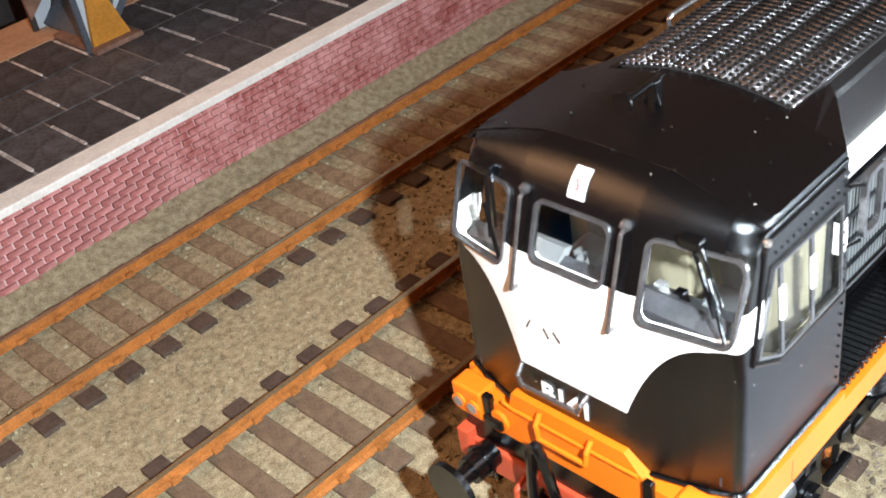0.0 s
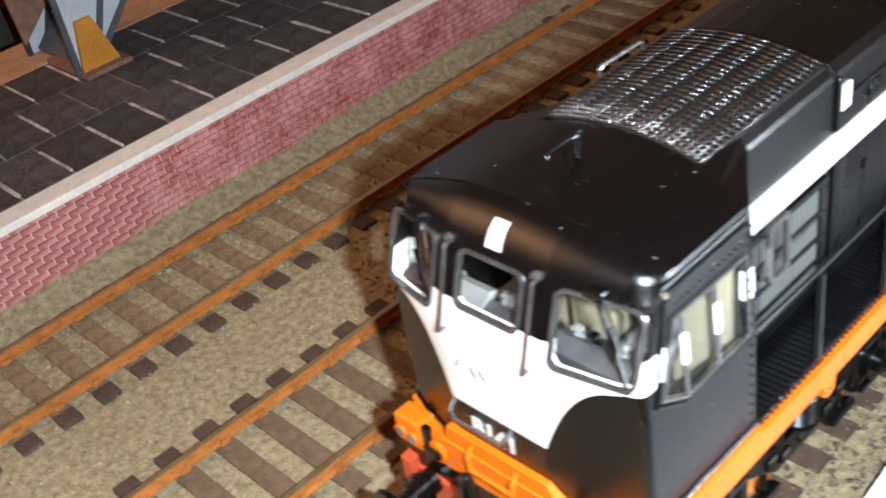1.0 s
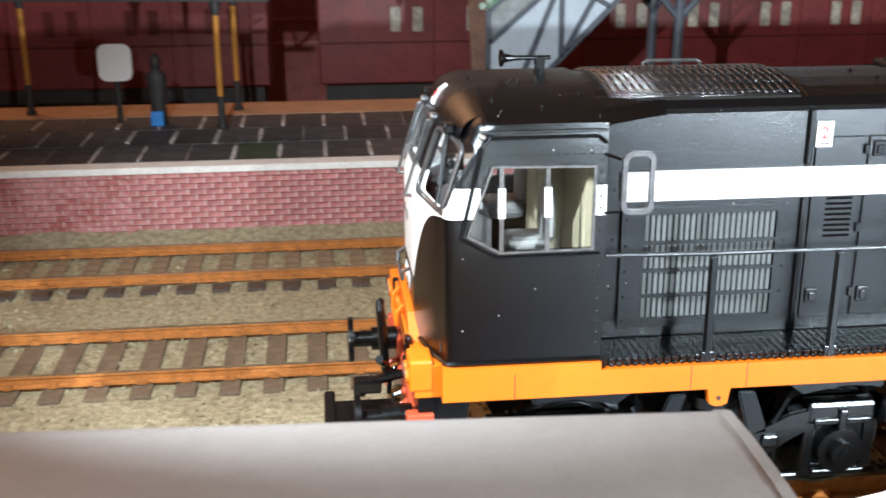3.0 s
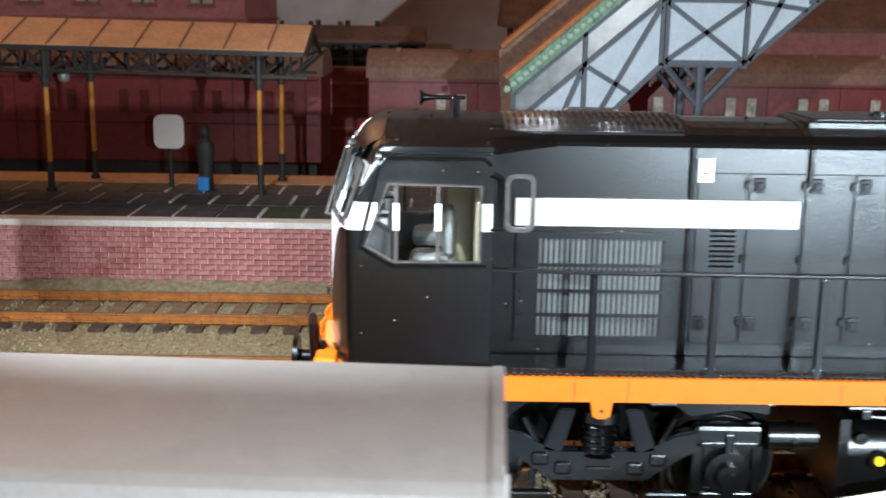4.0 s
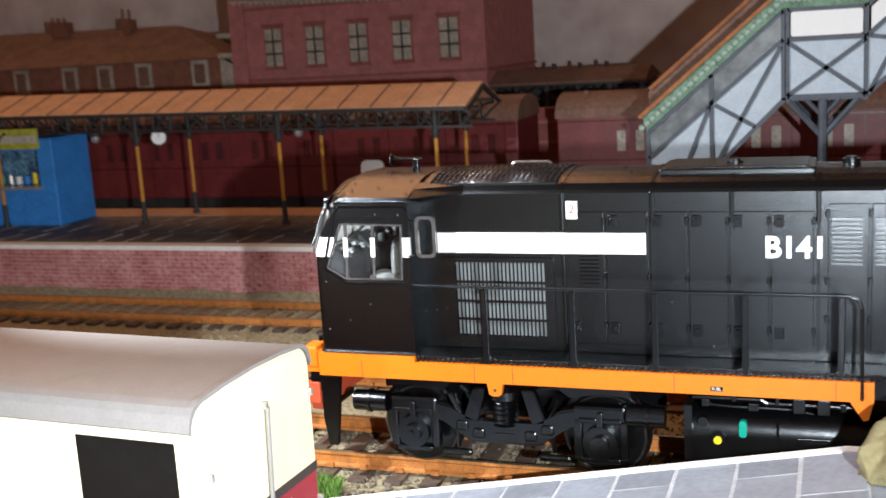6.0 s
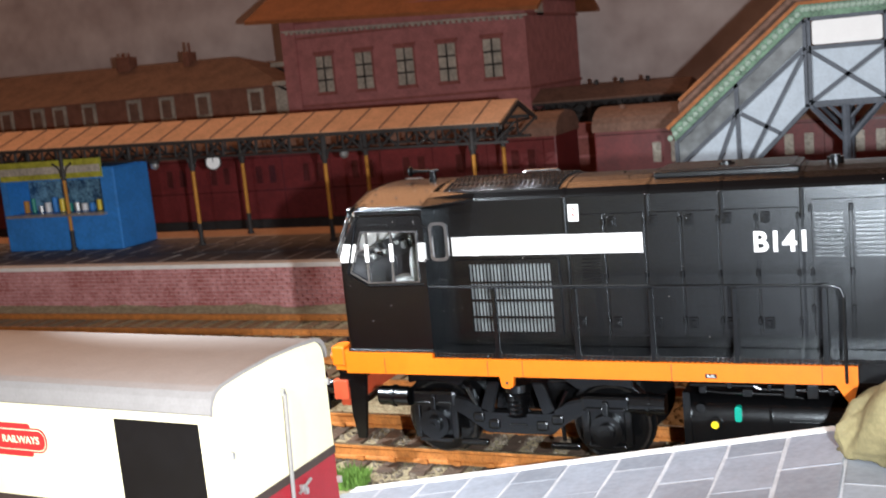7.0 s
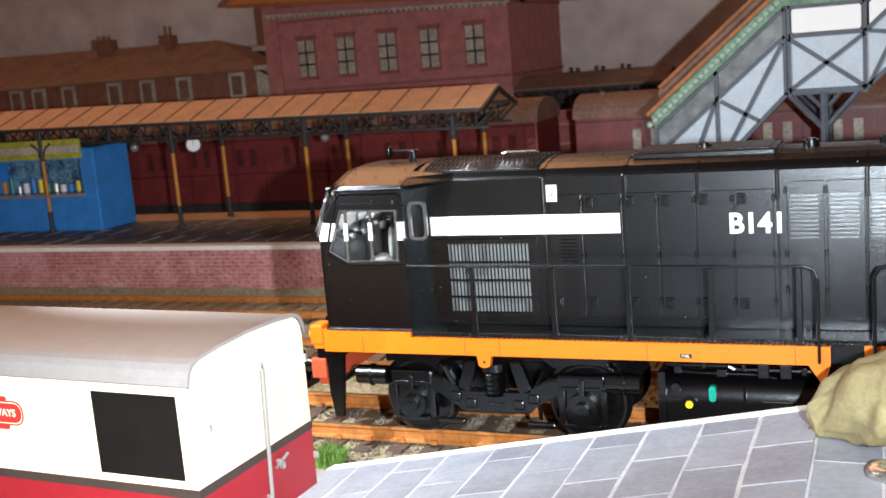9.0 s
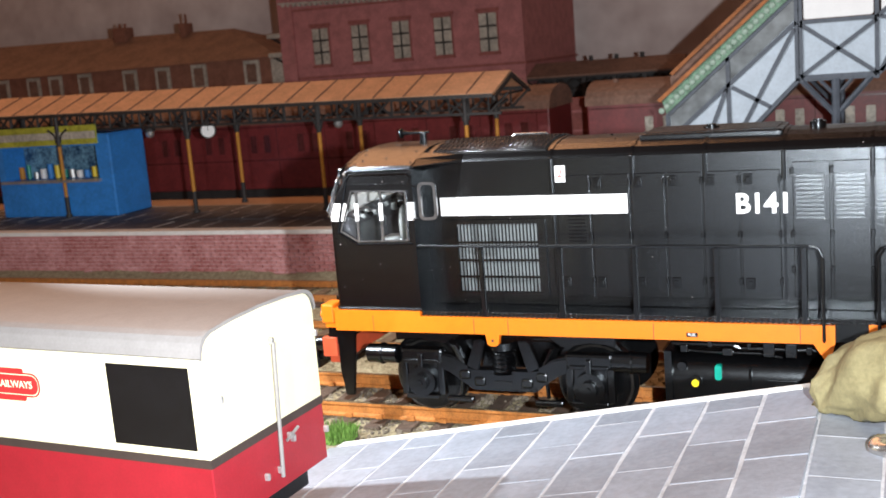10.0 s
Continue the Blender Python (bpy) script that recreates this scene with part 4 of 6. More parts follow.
# handrail
hr = bmesh.new()
tube_path(hr, [(128.4, yc + 0.3, 35.7), (140, yc + 0.25, 35.5), (194.0, yc + 0.25, 35.3), (195.3, yc + 0.22, 34.9), (195.9, yc + 0.15, 33.6), (196.0, yc - 0.8, 22), (196.0, yc - 0.9, 20.4)], 0.27)
rl = part("handrail", hr, BLACK, loco, "thin black walkway handrail")
for x in (140.2, 154.3, 166.9, 180.0, 193.2):
    bm = bmesh.new()
    box(bm, x - 0.5, x + 0.5, yc + 0.05, yc + 0.5, 23.0, 35.2, bevel=0.12)
    box(bm, x - 0.28, x + 0.28, yc - 0.18, yc + 0.1, 23.0, 35.0)
    box(bm, x - 0.8, x + 0.8, yc - 0.1, yc + 0.6, 22.9, 24.3, bevel=0.15)
    part("post", bm, BLACKM, rl)
hr = bmesh.new()
tube_path(hr, [(203.9, yc - 0.3, 20.5), (203.9, yc + 0.1, 33.8), (204.6, yc + 0.2, 35), (206, yc + 0.25, 35.3), (270, yc + 0.25, 35.3)], 0.27)
rl2 = part("handrail", hr, BLACKM, loco, "thin black walkway handrail")
for x in (207.1, 220.2, 234, 246):
    part("post", B(x - 0.5, x + 0.5, yc + 0.05, yc + 0.5, 23, 35.2, bevel=0.12), BLACKM, rl2)

# nose: apron, lamps, buffer beam, hoses
bm = bmesh.new()
for y0, y1 in ((Y0 - HALF + 0.6, Y0 + HALF - 0.6),):
    prism(bm, [(y0, 20.2), (y1, 20.2), (y1, 23.9), (Y0 + 8.0, 23.9), (Y0 + 7.3, 26.6), (Y0 - 5.9, 26.6), (Y0 - 8.2, 23.9), (y0, 23.9)], "x", XF - 0.75, XF + 2.2)
ap = part("nose_apron", bm, ORANGE, loco, "orange hinged nose apron")
part("apron_rod", tube_path(bmesh.new(), [(XF - 0.9, Y0 + 8.5, 25.0), (XF - 1.0, Y0 + 7.2, 24.8), (XF - 1.0, Y0 - 7.5, 24.8)], 0.2), ORANGE, ap)
part("apron_handle", tube_path(bmesh.new(), [(XF - 0.9, Y0 + 3.6, 26.2), (XF - 1.7, Y0 + 3.6, 25.2), (XF - 1.7, Y0 + 3.4, 23.6), (XF - 1.7, Y0 - 2.2, 23.6), (XF - 1.7, Y0 - 2.4, 25.2), (XF - 0.9, Y0 - 2.4, 26.2)], 0.28), ORANGE, ap, "orange grab handle")
part("nose_rail", tube_path(bmesh.new(), [(XF + 0.2, Y0 + 6.0, 30.6), (XF - 0.9, Y0 + 5.8, 29.9), (XF - 0.9, Y0 + 5.4, 28.9), (XF - 0.9, Y0 - 1.1, 28.9), (XF - 0.9, Y0 - 1.5, 29.9), (XF + 0.2, Y0 - 1.7, 30.6)], 0.26), GLOSSBLACK, loco, "grey bent handle under the nose number")
for s in (-1, 1):
    c = Y0 + s * 13.2
    hb = part("headlight_box", B(XF - 1.4, XF + 1.2, c - 2.0, c + 2.0, 20.9, 24.6, bevel=0.35), ORANGE, loco, "orange twin lamp housing")
    for dv in (-0.95, 0.95):
        part("lamp_rim", rod(bmesh.new(), (XF - 1.7, c + dv, 22.6), (XF - 1.2, c + dv, 22.6), 0.85, 14), ORANGE, hb)
        part("lens", rod(bmesh.new(), (XF - 1.78, c + dv, 22.6), (XF - 1.6, c + dv, 22.6), 0.6, 12), LENS, hb, "round lamp lens")
bm = bmesh.new()
rod(bm, (XF - 1.2, Y0 + 9.4, 21.9), (XF - 0.6, Y0 + 9.4, 21.9), 1.3, 16)
part("socket_cap", bm, ORANGE, loco, "round orange socket cover")
for v in (10.5, -8.6):
    bm = bmesh.new()
    box(bm, XF - 1.3, XF - 0.5, Y0 + v - 0.5, Y0 + v + 0.5, 21.6, 24.8, bevel=0.15)
    box(bm, XF - 1.6, XF - 0.6, Y0 + v - 2.0, Y0 + v + 0.4, 21.2, 22.4, bevel=0.2)
    part("latch_block", bm, BLACKM, loco)
bb = part("buffer_beam", B(XF - 0.9, XF + 1.3, Y0 - HALF + 1.2, Y0 + HALF - 1.2, 13.2, 16.9, bevel=0.25), RED, loco, "red buffer beam")
for v in (-6.5, -3.5, 2.8, 6.0):
    part("bolt", ball(bmesh.new(), (XF - 1.0, Y0 + v, 15.6), 0.5, 7, 5), RED, bb)
part("beam_end", B(107.2, 110.2, yc + 0.3, yc + 1.9, 14.6, 18.3, bevel=0.2), RED, bb, "bright red beam end")
part("beam_end", B(107.2, 110.2, Y0 + HALF - 1.9, Y0 + HALF - 0.3, 14.6, 18.3, bevel=0.2), RED, bb, "bright red beam end")
part("shadow_plate", B(XF - 0.4, XF + 1.6, Y0 - HALF + 0.8, Y0 + HALF - 0.8, 16.9, 20.25), BLACKM, loco)
for v in (-11.4, 11.4):
    bm = bmesh.new()
    rod(bm, (XF - 0.8, Y0 + v, 16.2), (XF - 4.2, Y0 + v, 16.2), 1.55, 16)
    rod(bm, (XF - 2.1, Y0 + v, 16.2), (XF - 2.6, Y0 + v, 16.2), 1.85, 16)
    rod(bm, (XF - 4.0, Y0 + v, 16.2), (XF - 6.6, Y0 + v, 16.2), 1.05, 14)
    bf = part("buffer", bm, BLACKM, loco, "black sprung buffer")
    part("buffer_head", rod(bmesh.new(), (XF - 6.5, Y0 + v, 16.2), (XF - 7.2, Y0 + v, 16.2), 3.0, 24), BLACKM, bf, "wide round buffer head")
bm = bmesh.new()
tube_path(bm, [(XF - 1.0, Y0 + 4.4, 14.0), (XF - 2.8, Y0 + 4.2, 15.0), (XF - 3.4, Y0 + 2.9, 24.0), (XF - 3.4, Y0 + 2.2, 24.8), (XF - 3.4, Y0 + 1.7, 23.8), (XF - 3.0, Y0 + 0.6, 17.4), (XF - 3.8, Y0 - 0.8, 18.6)], 0.55)
part("brake_hose", bm, BLACKM, loco, "black bent brake hose")
bm = bmesh.new()
tube_path(bm, [(XF - 1.0, Y0 - 0.5, 16.5), (XF - 5.0, Y0 - 0.5, 15.6), (XF - 6.2, Y0 - 0.5, 14.0)], 0.6)
box(bm, XF - 7.0, XF - 3.6, Y0 - 1.6, Y0 + 0.6, 14.4, 16.0, bevel=0.3)
box(bm, XF - 9.5, XF - 1.0, Y0 - 3.5, Y0 + 3.5, 10.2, 11.4, bevel=0.25)
box(bm, XF - 10.6, XF - 9.2, Y0 - 4.4, Y0 + 4.4, 8.6, 12.4, bevel=0.3)
part("coupling", bm, BLACKM, loco, "black tension-lock coupling")
for v in (-5.5, -2.5, 4.6, 7.0):
    bm = bmesh.new()
    tube_path(bm, [(XF - 0.8, Y0 + v, 15.2), (XF - 2.2, Y0 + v, 14.6), (XF - 2.4, Y0 + v, 11.5)], 0.32, 6)
    part("air_pipe", bm, RED if v in (-5.5, 7.0) else BLACKM, loco)
for s in (-1, 1):
    y = Y0 + s * (HALF - 1.0)
    bm = bmesh.new()
    prism(bm, [(110.4, 20.3), (114.2, 20.3), (113.4, 13), (112.8, 7.2), (111.0, 7.2), (110.4, 12)], "y", y - 0.4, y + 0.4)
    part("guard_iron", worn(bm, 0.15), BLACKM, loco, "tall black guard iron plate")

# bogie
WHEEL = bmesh.new()
for a, b, r in ((-1.5, 0.0, 6.75), (0.0, 0.6, 7.3), (-1.75, -1.5, 5.9)):
    rod(WHEEL, (0, a, 0), (0, b, 0), r, 32)


def bogie(xc):
    bo = part("bogie", B(xc - 12, xc + 12, Y0 - 6, Y0 + 6, 11, 16), BLACKM, loco, "black two-axle bogie with sprung side frames")
    for ax in (-15.7, 15.7):
        for s in (-1, 1):
            w = WHEEL.copy()
            if s > 0:
                w.transform(Matrix.Scale(-1, 4, (0, 1, 0)))
            bmesh.ops.translate(w, verts=w.verts[:], vec=(xc + ax, Y0 + 0.2 + s * 8.35 - s * 0.0, 10.25))
            part("wheel", w, BLACKM, bo, "dark flanged steel wheel")
            part("tyre_face", rod(bmesh.new(), (xc + ax, Y0 + 0.2 + s * 9.86, 10.25), (xc + ax, Y0 + 0.2 + s * 9.9, 10.25), 6.2, 32), BLACKM, bo)
            ty = bmesh.new()
            loft(ty, [[(xc + ax + r * math.cos(2 * math.pi * q / 40), Y0 + 0.2 + s * v, 10.25 + r * math.sin(2 * math.pi * q / 40)) for q in range(40)] for r, v in ((6.3, 9.7), (6.3, 9.95), (6.7, 9.95), (6.8, 9.7))])
            part("tyre_rim", ty, TYRE, bo, "worn bright tyre edge")
        part("axle", rod(bmesh.new(), (xc + ax, Y0 - 9, 10.25), (xc + ax, Y0 + 9, 10.25), 1.2, 10), BLACKM, bo)
    for s in (-1, 1):
        yo, yi = Y0 + s * 13.6, Y0 + s * 11.6
        a, b = min(yo, yi), max(yo, yi)
        bm = bmesh.new()
        prism(bm, [(xc - 12, 15.6), (xc - 9.2, 15.0), (xc - 5.2, 12.4), (xc + 5.2, 12.4), (xc + 9.2, 15.0), (xc + 12, 15.6), (xc + 12, 12.6), (xc + 9.8, 12.2), (xc + 6, 8.9), (xc - 6, 8.9), (xc - 9.8, 12.2), (xc - 12, 12.6)], "y", a, b)
        worn(bm, 0.28)
        eq = part("equaliser_beam", bm, BLACKM, bo, "cranked black equaliser beam")
        for dx in (-7.2, -4.4, 4.4, 7.2):
            z = 10.6 if abs(dx) < 5 else 11.8
            part("boss", B(xc + dx - 1.0, xc + dx + 1.0, yo - 0.35 if s < 0 else yo - 0.1, yo + 0.1 if s < 0 else yo + 0.35, z - 0.8, z + 0.8, bevel=0.34), BLACKM, eq)
        part("rib", B(xc - 1.6, xc + 1.6, yo - 0.25 if s < 0 else yo, yo if s < 0 else yo + 0.25, 10.2, 10.8, bevel=0.1), BLACKM, eq)
        for ax in (-15.7, 15.7):
            x = xc + ax
            bm = bmesh.new()
            box(bm, x - 4.3, x + 4.3, a - 0.1, b + 0.1, 13.4, 16.3, bevel=0.6)
            box(bm, x - 4.3, x - 2.9, a + 0.1, b - 0.1, 7.4, 14.0, bevel=0.3)
            box(bm, x + 2.9, x + 4.3, a + 0.1, b - 0.1, 7.4, 14.0, bevel=0.3)
            box(bm, x - 3.1, x + 3.1, a + 0.45, b - 0.45, 7.3, 13.8, bevel=0.3)
            bx = part("axlebox", bm, BLACKM, bo, "black pedestal axlebox with raised ribs")
            part("housing", rod(bmesh.new(), (x, yi, 10.3), (x, yo + s * 0.7, 10.3), 2.75, 20), BLACKM, bx)
            part("yoke_rib", B(x - 3.4, x - 0.5, yo - 0.45 if s < 0 else yo, yo if s < 0 else yo + 0.45, 13.6, 14.3, bevel=0.15), BLACKM, bx)
            part("yoke_rib", B(x + 0.5, x + 3.4, yo - 0.45 if s < 0 else yo, yo if s < 0 else yo + 0.45, 13.6, 14.3, bevel=0.15), BLACKM, bx)
            part("lug", B(x - 0.5, x + 0.5, yo - 0.6 if s < 0 else yo, yo if s < 0 else yo + 0.6, 12.8, 15.4, bevel=0.2), BLACKM, bx)
            part("tie_plate", B(x - 3.2, x + 3.2, yo - 0.5 if s < 0 else yo - 0.2, yo + 0.2 if s < 0 else yo + 0.5, 6.9, 7.8, bevel=0.2), BLACKM, bx)
            yy = yo + s * 0.8
            part("cover", rod(bmesh.new(), (x, yy, 10.2), (x, yy + s * 0.8, 10.2), 1.5, 14), BLACKM, bx)
            part("bolt", rod(bmesh.new(), (x, yy + s * 0.8, 10.2), (x, yy + s * 1.1, 10.2), 0.6, 8), BLACKM, bx)
            bm = bmesh.new()
            d = 1 if ax > 0 else -1
            rod(bm, (x + d * 4.4, yo, 15.2), (x + d * 10.2, yo, 15.2), 1.75, 14)
            rod(bm, (x + d * 7.2, yo, 15.2), (x + d * 7.7, yo, 15.2), 2.0, 14)
            part("brake_cylinder", bm, BLACKM, bo, "short black brake cylinder")
            bm = bmesh.new()
            n = 10
            out = [(x + 7.2 * math.cos(math.pi * (0.18 + 0.64 * i / n)), 11.2 + 7.4 * math.sin(math.pi * (0.18 + 0.64 * i / n))) for i in range(n + 1)]
            out += [(x + 6.6 * math.cos(math.pi * (0.18 + 0.64 * i / n)), 11.2 + 6.8 * math.sin(math.pi * (0.18 + 0.64 * i / n))) for i in range(n, -1, -1)]
            prism(bm, out, "y", Y0 + s * 8.5, Y0 + s * 10.9)
            part("wheel_guard", worn(bm, 0.2), BLACKM, bo, "curved guard over the wheel")
            bm = bmesh.new()
            tube_path(bm, [(x - d * 6.5, yo - s * 0.4, 17), (x - d * 8.0, yo - s * 0.4, 14), (x - d * 7.6, yo - s * 0.4, 8)], 0.4, 6)
            box(bm, x - d * 7.4 - 2.6, x - d * 7.4 + 2.6, yo - 0.6, yo + 0.6, 6.6, 7.7, bevel=0.35)
            part("brake_rigging", bm, BLACKM, bo)
        bm = bmesh.new()
        prof = [(2.2, 12.2)] + [(r, 12.3 + k * 0.42) for k in range(10) for r in ((1.65, 2.15)[k % 2],)] + [(1.7, 16.6), (2.5, 16.7), (2.5, 18.0)]
        loft(bm, [[(xc + r * math.cos(2 * math.pi * q / 16), (a + b) / 2 + r * math.sin(2 * math.pi * q / 16), z) for q in range(16)] for r, z in prof])
        part("coil_spring", bm, BLACKM, bo, "stubby black coil spring")
        for d in (-1, 1):
            bm = bmesh.new()
            prism(bm, [(xc + d * 3.0, 18.2), (xc + d * 5.0, 18.2), (xc + d * 7.0, 12.8), (xc + d * 4.6, 12.4)], "y", a, b)
            part("bolster_leg", worn(bm, 0.2), BLACKM, bo)
            bm = bmesh.new()
            prism(bm, [(xc + d * 8, 19.4), (xc + d * 20.5, 19.4), (xc + d * 20.5, 17.6), (xc + d * 16, 18.4), (xc + d * 11, 17.2)], "y", a + 0.3, b - 0.3)
            part("bogie_top", worn(bm, 0.2), BLACKM, bo)
    return bo


bogie(142.0)
bogie(2 * XM - 142.0)
# fuel tank with its gauges and pipes
bm = bmesh.new()
arc = [(10.4 + 3.6 * math.cos(math.pi / 2 * q / 10), 12.6 + 4.0 * math.sin(math.pi / 2 * q / 10)) for q in range(11)]
prism(bm, [(Y0 - 13.8, 8)] + [(Y0 - a, z) for a, z in arc] + [(Y0 + a, z) for a, z in arc[::-1]] + [(Y0 + 13.8, 8)], "x", 171.6, 228.4)
tk = part("fuel_tank", bm, BLACKM, loco, "black fuel tank under the footplate", smooth=True)
tk.data.set_sharp_from_angle(angle=radians(32))
part("tank_strap", B(170.8, 172.0, Y0 - 14.4, Y0 + 14.4, 7, 17.6), BLACKM, tk)
part("tank_strap", B(184.3, 184.7, Y0 - 14.15, Y0 - 13.6, 8, 15.2), BLACKM, tk)
part("filler_cap", rod(bmesh.new(), (175.8, Y0 - 14.0, 12.4), (175.8, Y0 - 14.5, 12.4), 1.25, 18), BLACKM, tk)
part("filler_dot", rod(bmesh.new(), (175.8, Y0 - 14.5, 12.4), (175.8, Y0 - 14.8, 12.4), 0.6, 16), YELLOW, tk, "yellow filler dot")
part("fuel_gauge", prism(bmesh.new(), rounded(178.9, 180.0, 12.9, 15.4, 0.45), "y", Y0 - 14.25, Y0 - 13.0), TEAL, tk, "teal sight gauge")
for i in range(3):
    part("vent_slot", B(188.4, 191.4, Y0 - 14.25, Y0 - 13.9, 10.6 + i * 0.9, 11.0 + i * 0.9), BLACK, tk)
part("pipe", tube_path(bmesh.new(), [(172, Y0 - 13.2, 18.6), (182, Y0 - 13.2, 18.6), (183, Y0 - 13.2, 18.1), (197, Y0 - 13.2, 18.1)], 0.35), BLACKM, loco)
part("pipe", tube_path(bmesh.new(), [(148, Y0 - 13.0, 18.7), (163, Y0 - 13.0, 18.9)], 0.3), BLACKM, loco)
bm = bmesh.new()
box(bm, 186.6, 188.4, Y0 - 14.3, Y0 - 12.6, 17, 19.4, bevel=0.2)
box(bm, 190.0, 191.8, Y0 - 14.3, Y0 - 12.6, 17, 19.4, bevel=0.2)
part("valve_block", bm, BLACKM, loco)

for x, w, z in ((174.0, 1.2, 18.0), (178.2, 0.7, 18.9), (181.0, 1.6, 17.6), (184.4, 0.6, 18.6), (193.6, 0.9, 18.2)):
    part("pipe_clip", B(x - w / 2, x + w / 2, Y0 - 13.9, Y0 - 12.8, z - 0.7, z + 0.6, bevel=0.18), BLACKM, loco)
part("pipe", tube_path(bmesh.new(), [(173.4, Y0 - 12.6, 17.4), (178, Y0 - 12.8, 17.2), (186, Y0 - 12.8, 17.2), (189.4, Y0 - 13.2, 16.8)], 0.28), BLACKM, loco)
part("filler_flange", rod(bmesh.new(), (173.6, Y0 - 13.2, 15.0), (173.6, Y0 - 14.2, 15.0), 0.75, 14), BLACKM, tk)
part("tank_plate", B(187.2, 192.2, Y0 - 14.2, Y0 - 13.7, 9.8, 13.3, bevel=0.15), BLACKM, tk)

# ---- the cream and crimson van ----
VX, VN, VF = 125.8, -32.9, -6.3     # end, near side, far side


SHOULDER = ((0.0, 33.5), (0.15, 34.4), (0.55, 35.3), (1.25, 36.0), (2.2, 36.4), (2.6, 36.5), (7.0, 36.9))


def van_profile(grow=0.0, base=10.4):
    """The end outline: upright sides, tight shoulders with a crease, a nearly flat crown."""
    out = [(VN - grow, base)] + [(VN - grow + d, z + grow) for d, z in SHOULDER]
    out.append(((VN + VF) / 2, 37.1 + grow))
    return out + [(VF + grow - d, z + grow) for d, z in SHOULDER[::-1]] + [(VF + grow, base)]


van = thing("brake_van", (40, (VN + VF) / 2, 3.5), "cream and crimson model coach with grey roof and black window", "coach")
full = van_profile()
upper = [p for p in full if p[1] > 12]
part("cream_body", prism(bmesh.new(), [(VN, 19.6)] + upper + [(VF, 19.6)], "x", -60, VX), CREAM, van, "cream painted upper body")
part("crimson_body", B(-60, VX + 0.05, VN - 0.05, VF + 0.05, 10.4, 19.6, bevel=0.2), CRIMSON, van, "crimson painted lower body")
part("waist_line", B(-60, VX + 0.12, VN - 0.12, VF + 0.12, 19.0, 20.2), LINEDARK, van, "thin dark waist line")
rf = [p for p in van_profile(0.3) if p[1] > 30]
inner = [p for p in van_profile(-0.05) if p[1] > 30]
part("roof", prism(bmesh.new(), rf + inner[::-1], "x", -60, VX + 0.45), ROOFGREY, van, "grey moulded roof with rounded shoulders", smooth=True).data.set_sharp_from_angle(angle=radians(9))
part("roof_rib", prism(bmesh.new(), [(a, b + 0.12) for a, b in rf] + inner[::-1], "x", VX - 0.4, VX + 0.5), ROOFGREY, van)
for x0 in (110.3, 63.0, 20.0):
    part("window", B(x0, x0 + 13.6, VN - 0.14, VN + 0.3, 21.3, 32.4, bevel=0.04), WINDOWBLACK, van, "blanked black side window")
em = part("emblem", prism(bmesh.new(), rounded(68, 97.4, 27.0, 29.7, 1.2), "y", VN - 0.12, VN + 0.1), SIGNRED, van, "red railway emblem with cream lettering bands")
part("emblem_wing", prism(bmesh.new(), rounded(70, 95.0, 29.9, 30.7, 0.38), "y", VN - 0.12, VN + 0.1), SIGNRED, em)
part("emblem_wing", prism(bmesh.new(), rounded(70, 95.0, 26.0, 26.8, 0.38), "y", VN - 0.12, VN + 0.1), SIGNRED, em)
ring = bmesh.new()
ring_frame(ring, rounded(67.6, 97.8, 26.6, 30.1, 1.5), rounded(67.8, 97.6, 26.8, 29.9, 1.35), "y", VN + 0.05, VN - 0.1)
part("emblem_rim", ring, SIGNRED, em)
letters("emblem_word", "RAILWAYS", 1.45, pose(93.0, VN - 0.14, 28.35, 90, 0, 0), CREAM, em, bold=0.02)
part("emblem_bar", B(83.0, 88.6, VN - 0.16, VN - 0.1, 27.9, 28.8), CREAM, em)
part("lamp_pole", rod(bmesh.new(), (VX + 0.7, -18.8, 12.4), (VX + 0.7, -17.7, 31.6), 0.3, 8), ROOFGREY, van, "thin grey end handrail")
for z, y in ((31.8, -17.7), (13.4, -18.8), (17.4, -15.8), (16.7, -15.0), (30.0, -6.8), (27.4, -30.0), (15.0, -6.4), (13.6, -22.0)):
    part("lamp_iron", B(VX, VX + 0.75, y - 0.28, y + 0.28, z - 0.5, z + 0.5, bevel=0.12), SHOEGREY, van, "small grey lamp iron")
part("end_lever", rod(bmesh.new(), (VX + 0.55, -16.8, 17.0), (VX + 0.55, -13.8, 18.0), 0.25, 6), SHOEGREY, van)
part("underframe", B(-58, 124, VN + 3, VF - 3, 7.2, 10.5), BLACKM, van, "black underframe")
for x in (113, 84, 5, -24):
    for s in (-1, 1):
        bm = bmesh.new()
        y = (VN + VF) / 2
        rod(bm, (x, y + s * 7.4, 9.2), (x, y + s * 9.4, 9.2), 5.7, 24)
        part("wheel", bm, BLACKM, van, "dark coach wheel")
bm = bmesh.new()
box(bm, VX - 5, VX + 4.5, -20.5, -17.0, 5.4, 7.4, bevel=0.3)
part("coupling", bm, BLACKM, van)
turn = Matrix.Translation((0.118, -0.0329, 0)) @ Matrix.Rotation(radians(-3.0), 4, "Z") @ Matrix.Translation((-0.118, 0.0329, 0))
van.location, van.rotation_euler = turn @ van.location, (0, 0, radians(-3.0))
track(-18.7, -300, 108, 1.5, "rusty railway track under the cream coach", (70, 108))

